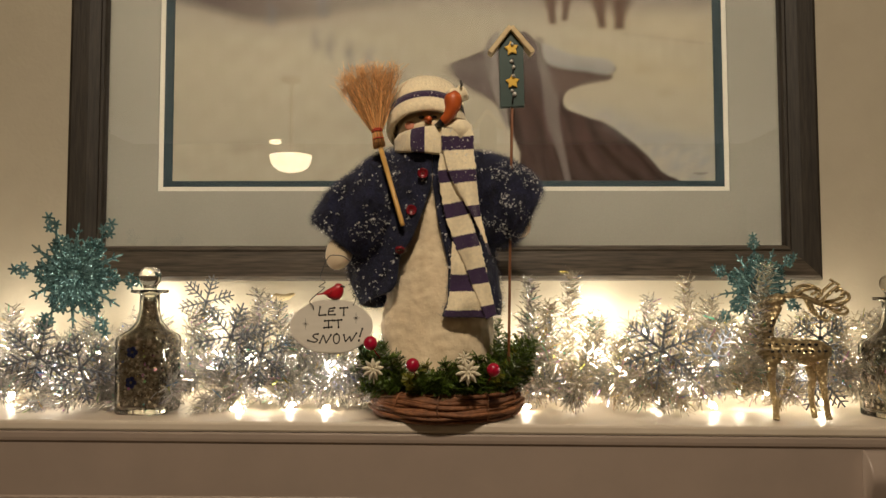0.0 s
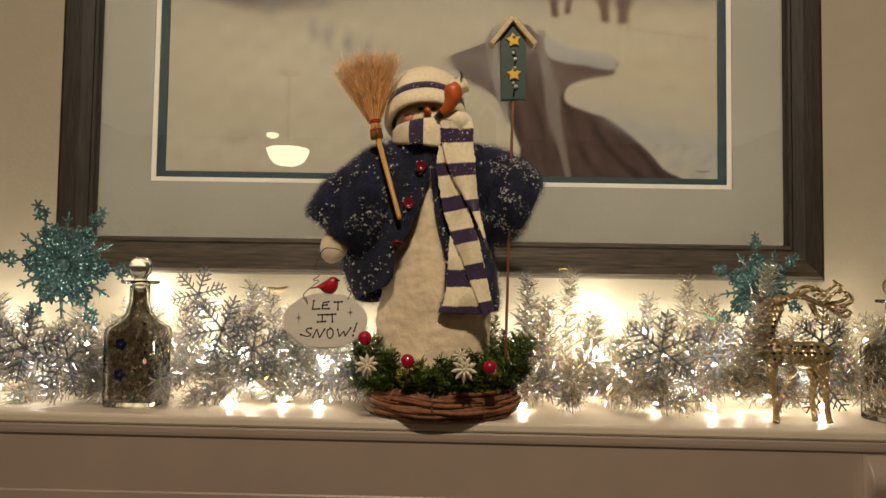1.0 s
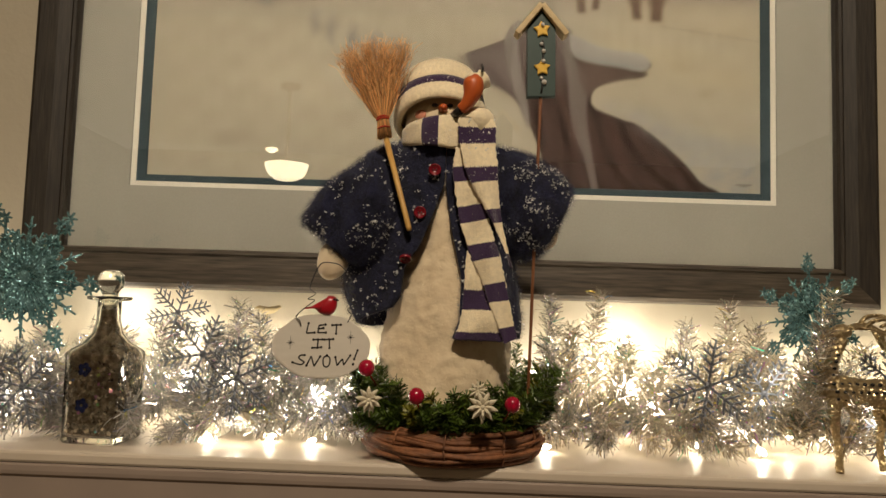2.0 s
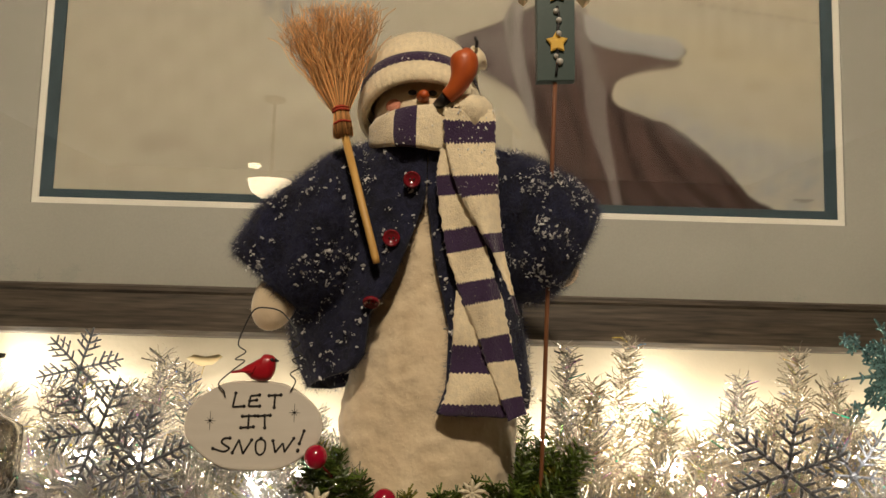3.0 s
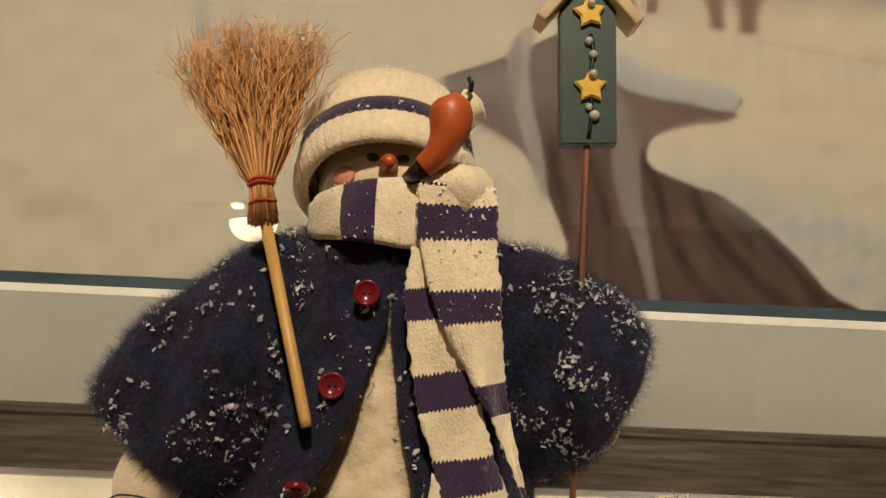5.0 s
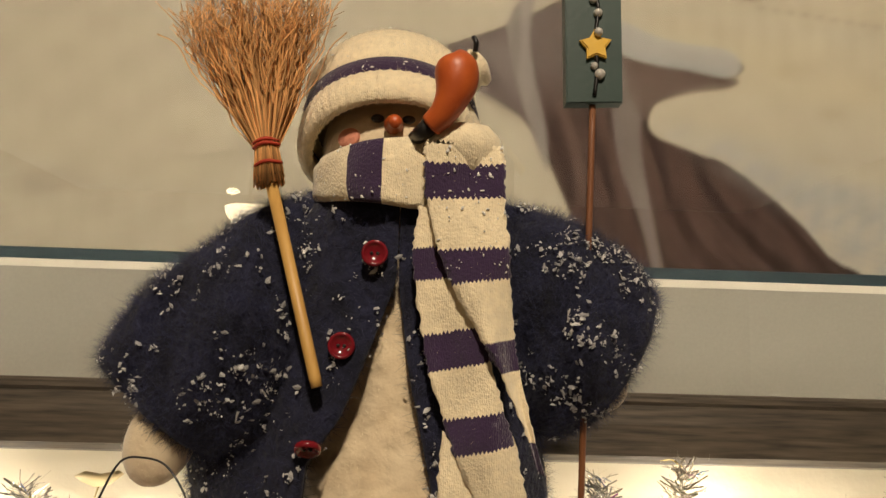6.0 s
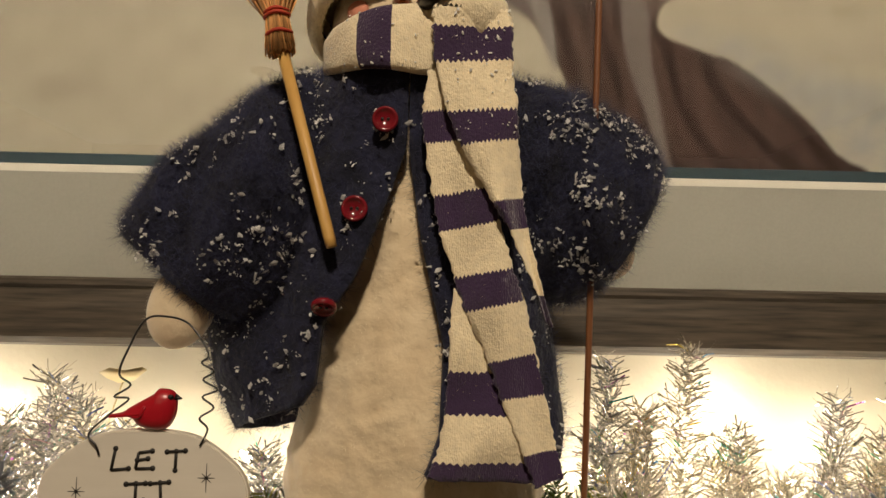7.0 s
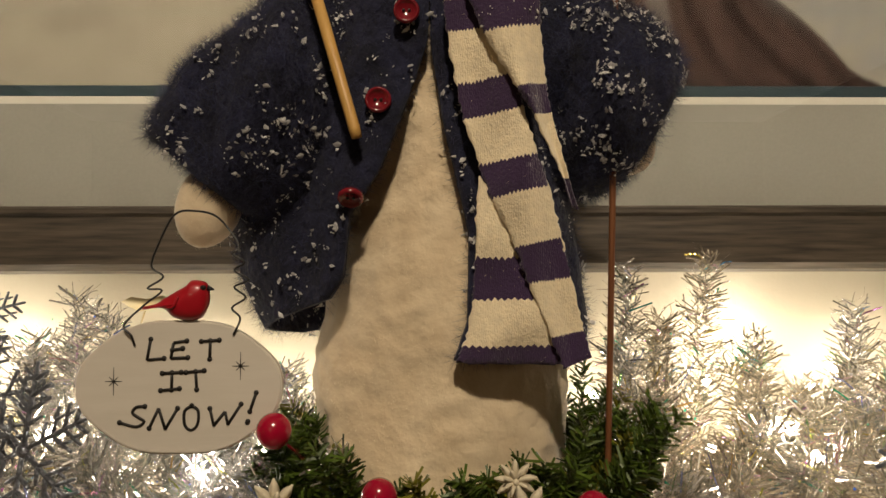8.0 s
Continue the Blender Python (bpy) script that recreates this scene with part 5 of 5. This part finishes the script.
lights = thing("string_lights", (0, 1.06, shelf_z(0)), "lit warm white mini string lights on a clear cable", "string lights")
BULBS = [(-0.66, 1.07, 1.47), (-0.60, 1.08, 1.445), (-0.44, 1.095, 1.494), (-0.353, 1.095, 1.468), (-0.356, 1.06, 1.414), (-0.215, 1.05, 1.418), (-0.285, 1.085, 1.40), (-0.50, 1.075, 1.40), (-0.14, 1.09, 1.445),
         (0.11, 1.095, 1.43), (0.194, 1.08, 1.443), (0.226, 1.05, 1.411), (0.229, 1.10, 1.476), (0.300, 1.095, 1.45), (0.36, 1.08, 1.42), (0.552, 1.06, 1.372), (0.549, 1.08, 1.40), (0.47, 1.09, 1.44), (0.62, 1.08, 1.44),
         (-0.268, 0.952, 1.361), (-0.203, 0.960, 1.362), (-0.155, 0.950, 1.361), (0.105, 0.958, 1.36), (0.285, 0.985, 1.362), (0.352, 0.965, 1.36), (-0.43, 0.99, 1.37), (-0.58, 0.985, 1.372), (0.40, 1.0, 1.372), (0.50, 0.975, 1.362)]
for k in range(34):
    BULBS.append((-0.7 + 1.42 * (k + rng.uniform(-0.4, 0.4)) / 33, rng.uniform(0.99, 1.06), rng.uniform(1.366, 1.43)))
bulb_mesh = None
for x, y, z in BULBS:
    if bulb_mesh is None:
        bm = bmesh.new()
        loft(bm, [ellipse((0, 0, h), r, r, 8) for r, h in ((0.0010, -0.005), (0.0028, -0.0025), (0.0031, 0.0015), (0.0020, 0.0045), (0.0003, 0.006))])
        bulb_mesh = bpy.data.meshes.new("mini_bulb")
        bm.to_mesh(bulb_mesh)
        bm.free()
        bulb_mesh.materials.append(LED)
    ob = new("mini_bulb", bulb_mesh)
    ob.parent = lights
    ob.matrix_basis = pose(x, y - 1.06, z - shelf_z(0), rng.uniform(-80, 80), rng.uniform(-80, 80), 0)
bm = bmesh.new()
order = sorted(BULBS)
tube(bm, smooth_line([(x, min(y + 0.006, 1.12), z - 0.004 if z > 1.37 else shelf_z(x) + 0.0015) for x, y, z in order], 3), 0.0008, 5)
part("cable", bm, CABLE, lights, "thin clear cable")
for x, y, z, w in ((-0.64, 1.085, 1.45, 0.7), (-0.44, 1.10, 1.492, 0.9), (-0.353, 1.10, 1.455, 0.8), (-0.23, 1.085, 1.43, 0.8), (-0.12, 1.095, 1.43, 0.6), (0.11, 1.095, 1.43, 0.7),
                   (0.20, 1.095, 1.445, 0.9), (0.232, 1.10, 1.475, 0.9), (0.33, 1.095, 1.44, 0.7), (0.47, 1.095, 1.43, 0.7), (0.58, 1.085, 1.42, 0.7),
                   (-0.235, 0.935, 1.385, 0.28), (0.30, 0.935, 1.385, 0.28), (-0.50, 0.94, 1.40, 0.30), (0.46, 0.94, 1.40, 0.35), (-0.30, 0.96, 1.43, 0.35), (0.20, 0.96, 1.43, 0.40), (0.36, 0.95, 1.44, 0.3), (-0.15, 0.95, 1.41, 0.35), (-0.60, 0.95, 1.42, 0.35)):
    lamp("mini_bulb_light", (x, y, z), w * LEDPOWER, 0.006, LEDCOLOUR)


# ---- glittered snowflakes ----
def flake(name, r, material, label, kind):
    """A six-armed snowflake at the origin in the plane of x and z."""
    ob = thing(name, (0, 0, 0), label, "snowflake", "glittered snowflakes")
    for k in range(6):
        bm = bmesh.new()
        turn = pose(0, 0, 0, 0, 60 * k, 0)

        def bar(a, b, w=0.0012):
            a, b = Vector((a[0] * r, 0, a[1] * r)), Vector((b[0] * r, 0, b[1] * r))
            tube(bm, [turn @ a, turn @ a.lerp(b, 0.5), turn @ b], [w, w * 1.1, w * 0.8], 6)
        if kind == "fern":
            bar((0, 0), (0, 1), 0.0014)
            for h, s in ((0.28, 0.20), (0.44, 0.31), (0.61, 0.28), (0.79, 0.19)):
                for sgn in (-1, 1):
                    bar((0, h), (sgn * s * 0.87, h + s * 0.62), 0.0012)
                    if s > 0.22:
                        bar((sgn * s * 0.45, h + s * 0.32), (sgn * s * 0.50, h + s * 0.75), 0.0009)
        else:
            # an open lattice arm of small stars
            for sgn in (-1, 1):
                bar((sgn * 0.02, 0.30), (sgn * 0.065, 0.54), 0.0015)
                bar((sgn * 0.065, 0.54), (0, 0.66), 0.0015)
                bar((0, 0.66), (sgn * 0.055, 0.78), 0.0015)
                bar((sgn * 0.055, 0.78), (0, 0.88), 0.0015)
            for cx, cz, ln in ((-0.07, 0.54, 0.075), (0.07, 0.54, 0.075), (-0.06, 0.78, 0.075), (0.06, 0.78, 0.075), (0.0, 0.91, 0.09)):
                for n in range(6):
                    bar((cx, cz), (cx + ln * math.sin(math.radians(60 * n)), cz + ln * math.cos(math.radians(60 * n))), 0.0015)
            for n, half in ((0.0, 0.66), (30.0, 0.76), (15.0, 0.60), (45.0, 0.60)):
                # thick feathered blades of the layered heart
                a = math.radians(n)
                d = Vector((math.sin(a), 0, math.cos(a)))
                s = Vector((math.cos(a), 0, -math.sin(a)))
                for f, ln in ((0.0, half), (0.35, half * 0.72), (-0.35, half * 0.72)):
                    e = (d + s * f).normalized()
                    tube(bm, [turn @ (d * 0.10 * r + Vector((0, -0.004 - 0.002 * (n > 0), 0))), turn @ (e * ln * 0.6 * r + Vector((0, -0.006, 0))), turn @ (e * ln * r + Vector((0, -0.002, 0)))], [0.0020, 0.0029, 0.0012], 6)
                    for h in (0.45, 0.62, 0.80):
                        for sgn in (-1, 1):
                            b = e * ln * h * r + Vector((0, -0.005, 0))
                            tube(bm, [turn @ b, turn @ (b + (e * 0.7 + s * sgn * 0.8) * 0.085 * r)], [0.0016, 0.0011], 5)
        part("arm", bm, material, ob)
    bm = bmesh.new()
    if kind == "fern":
        ball(bm, (0, 0, 0), (r * 0.09, 0.0025, r * 0.09), 12, 8)
    else:
        ball(bm, (0, -0.008, 0), (r * 0.10, 0.004, r * 0.10), 14, 10)
    part("hub", bm, material, ob)
    return ob


teal = flake("teal_snowflake", 0.094, TEALGLIT, "large layered teal glittered snowflake standing in the tinsel", "lattice")
teal.matrix_basis = pose(-0.497, 0.985, 1.5325, 8, -24, -5)
copy_thing(teal, pose(0.439, 1.025, 1.514, 6, -8, 12)).scale = (0.85, 0.85, 0.85)
fern = flake("silver_snowflake", 0.050, GREYGLIT, "silver-blue glittered fern-armed snowflake tucked in the tinsel", "fern")
fern.matrix_basis = pose(0.2665, 0.903, 1.4380, 6, 8, -4)
for x, y, z, rx, ry, rz in ((-0.546, 0.985, 1.424, 10, 14, 12), (-0.492, 0.990, 1.408, -10, 40, -12), (-0.300, 1.020, 1.448, 8, 20, 10), (-0.250, 0.992, 1.425, -6, 5, -20), (-0.338, 1.035, 1.496, 5, 16, 6),
                            (0.505, 0.985, 1.392, 12, 22, -10), (0.515, 1.005, 1.444, 5, 0, 14), (0.375, 1.02, 1.42, 8, 30, -18)):
    k = 0.80 if z > 1.48 else 0.92
    if z < 1.48:
        # set forward into the front of the tinsel
        k2, step = (0.951, 0.05) if x > 0 else (0.915, 0.085)
        x, y, z = x * k2, y - step, 1.513 + (z - 1.513) * k2
    copy_thing(fern, pose(x, y, z, rx, ry, rz)).scale = (k, k, k)

# a gold leaf caught between wall and tinsel
bm = bmesh.new()
prism(bm, [(-0.266, 1.5035), (-0.258, 1.5075), (-0.246, 1.5055), (-0.232, 1.5085), (-0.228, 1.5060), (-0.238, 1.4975), (-0.250, 1.4955), (-0.260, 1.4995)], 1.118, 1.1188)
tube(bm, smooth_line([(-0.247, 1.119, 1.496), (-0.250, 1.10, 1.46), (-0.245, 1.07, 1.40), (-0.25, 1.06, 1.372)], 4), 0.0007, 5)
tagged(part("gold_leaf_pick", bm, LEAFGOLD), "small matt gold leaf pick standing in the tinsel", "leaf pick")


# a loop of sheer wired ribbon lying in front of the tinsel
bm = bmesh.new()
arch = smooth_line([(-0.276, 1.3605), (-0.266, 1.375), (-0.249, 1.389), (-0.230, 1.388), (-0.215, 1.376), (-0.208, 1.362)], 6)
loft(bm, [[Vector((x, 0.937 + 0.004 * math.sin(9 * i / len(arch)), z)), Vector((x + 0.004, 0.966, z + 0.003)), Vector((x + 0.0045, 0.9665, z + 0.0020)), Vector((x + 0.0004, 0.9375 + 0.004 * math.sin(9 * i / len(arch)), z - 0.0009))] for i, (x, z) in enumerate(arch)])
bmesh.ops.recalc_face_normals(bm, faces=bm.faces)
tagged(part("ribbon_loop", bm, RIBBON), "cream satin ribbon loop lying by the tinsel", "ribbon")


# ---- the glass bottles ----
def bottle():
    ob = thing("stoppered_bottle", (0, 0, 0), "square glass bottle with ball stopper, filled with dark sequins", "bottle", "bottles on the mantel")
    w = 0.0315

    def ring(a, z, p):
        return ellipse((0, 0, z), a, a, 48, p, 0.0)
    shape = ((w * 0.94, 0.0, 7), (w, 0.003, 7), (w, 0.050, 7), (w, 0.090, 8), (w * 0.985, 0.0940, 8), (w * 0.90, 0.0975, 7), (w * 0.68, 0.1035, 4), (w * 0.47, 0.1140, 2.8), (0.0128, 0.128, 2), (0.0122, 0.147, 2), (0.0135, 0.149, 2), (0.0225, 0.1505, 2), (0.0232, 0.1525, 2), (0.0225, 0.1540, 2), (0.0105, 0.1545, 2))
    bm = bmesh.new()
    # outer skin, then the hollow inside
    loft(bm, [ring(a, z, p) for a, z, p in shape] + [ring(max(0.0085, a - 0.0028), z, p) for a, z, p in shape[8:2:-1]] + [ring(w - 0.0028, 0.010, 6), ring(w * 0.8, 0.007, 6)])
    bmesh.ops.recalc_face_normals(bm, faces=bm.faces)
    body = part("body", bm, BOTTLE, ob, "clear glass body")
    bm = bmesh.new()
    loft(bm, [ring(a, z, p) for a, z, p in ((w * 0.78, 0.0075, 6), (w - 0.0033, 0.0105, 6), (w - 0.0033, 0.088, 7), (w - 0.0045, 0.0918, 7), (w * 0.80, 0.0958, 6), (w * 0.56, 0.102, 4), (w * 0.36, 0.112, 2.6), (0.0088, 0.128, 2), (0.0082, 0.140, 2))])
    bmesh.ops.recalc_face_normals(bm, faces=bm.faces)
    part("filling", bm, FILL, ob, "dark brown glinting sequin filling")
    rg = np.random.default_rng(4)
    bm = bmesh.new()
    for k in range(900):
        f, u, h = rg.integers(0, 4), rg.uniform(-0.0258, 0.0258), rg.uniform(0.012, 0.088)
        m = pose(0, 0, 0, 0, 0, 90 * f) @ pose(u, -(w - 0.0030), h, rg.uniform(60, 120), rg.uniform(0, 360), 0)
        s = rg.uniform(0.0007, 0.0024)
        bm.faces.new([bm.verts.new(m @ Vector((s * math.cos(q), s * math.sin(q), 0))) for q in (2 * math.pi * j / 6 for j in range(6))])
    tagged(part("sequin", bm, SEQUIN, ob, "loose shiny sequins", smooth=False), kind="stuff")
    for u, h in ((-0.006, 0.077), (-0.007, 0.040)):
        bm = bmesh.new()
        for k in range(5):
            q = 2 * math.pi * k / 5
            ball(bm, (u + 0.0045 * math.cos(q), -(w - 0.0026), h + 0.0045 * math.sin(q)), (0.0033, 0.0006, 0.0033), 8, 6)
        part("blue_flower", bm, BLUE, ob, "small dark blue flower sequin")
    bm = bmesh.new()
    loft(bm, [ring(a, z, 2) for a, z in ((0.0078, 0.138), (0.0082, 0.155), (0.0078, 0.158), (0.0088, 0.160), (0.0125, 0.164), (0.0142, 0.170), (0.0136, 0.176), (0.0108, 0.1805), (0.006, 0.183), (0.001, 0.1835))])
    bmesh.ops.recalc_face_normals(bm, faces=bm.faces)
    part("stopper", bm, BOTTLE, ob, "clear glass ball stopper")
    return ob


one = bottle()
one.matrix_basis = pose(-0.3790, 0.936, shelf_z(-0.38), 0, 0, -7)
copy_thing(one, pose(0.580, 0.945, shelf_z(0.574), 0, 0, 14))

# ---- the reindeer figure: one plain mesh ----
DX, DY = 0.43, 0.915
bm = bmesh.new()


def limb(pts, mat_index=0, seg=12):
    line = smooth_line([(DX + x, DY + y, 1.349 + z, r) for x, y, z, r in pts], 5)
    tube(bm, line, [max(0.0005, q[3]) for q in line], seg, mat_index)


limb([(-0.036, 0, 0.094, 0.008), (-0.030, 0, 0.090, 0.0145), (-0.012, 0, 0.086, 0.0170), (0.012, 0, 0.084, 0.0160), (0.032, 0, 0.084, 0.0165), (0.043, 0, 0.080, 0.0125), (0.046, 0, 0.076, 0.004)], seg=20)
limb([(-0.030, 0, 0.094, 0.013), (-0.030, 0, 0.112, 0.0105), (-0.022, 0, 0.130, 0.0085), (-0.014, 0, 0.144, 0.0078)], seg=14)
limb([(-0.006, 0, 0.150, 0.006), (-0.014, 0, 0.150, 0.0085), (-0.026, 0, 0.146, 0.0068), (-0.037, 0, 0.140, 0.0045), (-0.041, 0, 0.138, 0.002)], seg=14)
limb([(-0.026, -0.006, 0.080, 0.0085), (-0.026, -0.006, 0.050, 0.0048), (-0.022, -0.006, 0.022, 0.0034), (-0.021, -0.006, 0.006, 0.0040), (-0.0215, -0.007, 0.002, 0.0040)])
limb([(-0.002, 0.007, 0.076, 0.0085), (0.004, 0.007, 0.058, 0.0055), (-0.004, 0.007, 0.038, 0.0040), (-0.014, 0.006, 0.016, 0.0034), (-0.016, 0.006, 0.003, 0.0038)])
limb([(0.034, -0.006, 0.076, 0.0110), (0.037, -0.006, 0.058, 0.0065), (0.040, -0.006, 0.034, 0.0040), (0.043, -0.006, 0.010, 0.0036), (0.044, -0.008, 0.002, 0.0040)])
limb([(0.028, 0.008, 0.076, 0.0100), (0.032, 0.008, 0.055, 0.0060), (0.030, 0.008, 0.030, 0.0038), (0.034, 0.008, 0.002, 0.0036)])
limb([(0.044, 0, 0.084, 0.004), (0.050, 0, 0.090, 0.003), (0.053, 0, 0.087, 0.0015)])


def antler(pts, seg):
    limb([(x + 0.010 * min(1, max(0, x) / 0.02), y, z - 0.012 * min(1, max(0, x) / 0.02), r) for x, y, z, r in pts], 0, seg)


for y, rise in ((-0.006, 0.0), (0.006, 0.004)):
    antler([(-0.008, y * 0.5, 0.154, 0.0026), (0.010, y, 0.160 + rise, 0.0026), (0.030, y, 0.156 + rise, 0.0026), (0.052, y, 0.157 + rise, 0.0024), (0.064, y, 0.164 + rise, 0.0022), (0.060, y, 0.172 + rise, 0.0020), (0.054, y, 0.168 + rise, 0.0018)], seg=8)
    antler([(0.006, y, 0.159 + rise, 0.0024), (0.012, y, 0.170 + rise, 0.0024), (0.024, y, 0.176 + rise, 0.0022), (0.030, y, 0.169 + rise, 0.0020), (0.022, y, 0.164 + rise, 0.0018)], seg=8)
    antler([(0.026, y, 0.156 + rise, 0.0024), (0.036, y, 0.167 + rise, 0.0022), (0.046, y, 0.176 + rise, 0.0020), (0.052, y, 0.180 + rise, 0.0018), (0.047, y, 0.184 + rise, 0.0016)], seg=8)
    antler([(0.034, y, 0.156 + rise, 0.0024), (0.046, y, 0.147 + rise, 0.0022), (0.058, y, 0.144 + rise, 0.0020), (0.062, y, 0.150 + rise, 0.0018), (0.056, y, 0.153 + rise, 0.0016)], seg=8)
    antler([(0.016, y, 0.158 + rise, 0.0024), (0.024, y, 0.142 + rise, 0.0022), (0.036, y, 0.136 + rise, 0.0020), (0.040, y, 0.143 + rise, 0.0016)], seg=8)
# rows of dark openwork along the flank
for row, (z, n) in enumerate(((0.095, 8), (0.087, 9), (0.079, 8))):
    for k in range(n):
        x = -0.030 + 0.0082 * k + 0.002 * row
        ball(bm, (DX + x, DY - 0.0155 + abs(z - 0.087) * 0.35, 1.349 + z), (0.0026, 0.0022, 0.0019), 8, 6, 1)
for k in range(4):
    ball(bm, (DX - 0.030 + 0.002 * k, DY - 0.0105, 1.349 + 0.104 + 0.007 * k), (0.0024, 0.0016, 0.0018), 8, 6, 1)
bmesh.ops.recalc_face_normals(bm, faces=bm.faces)
tagged(part("reindeer_figure", bm, [GOLDGLIT, BLACK]), "gold glittered openwork reindeer figure with curled antlers", "figurine")
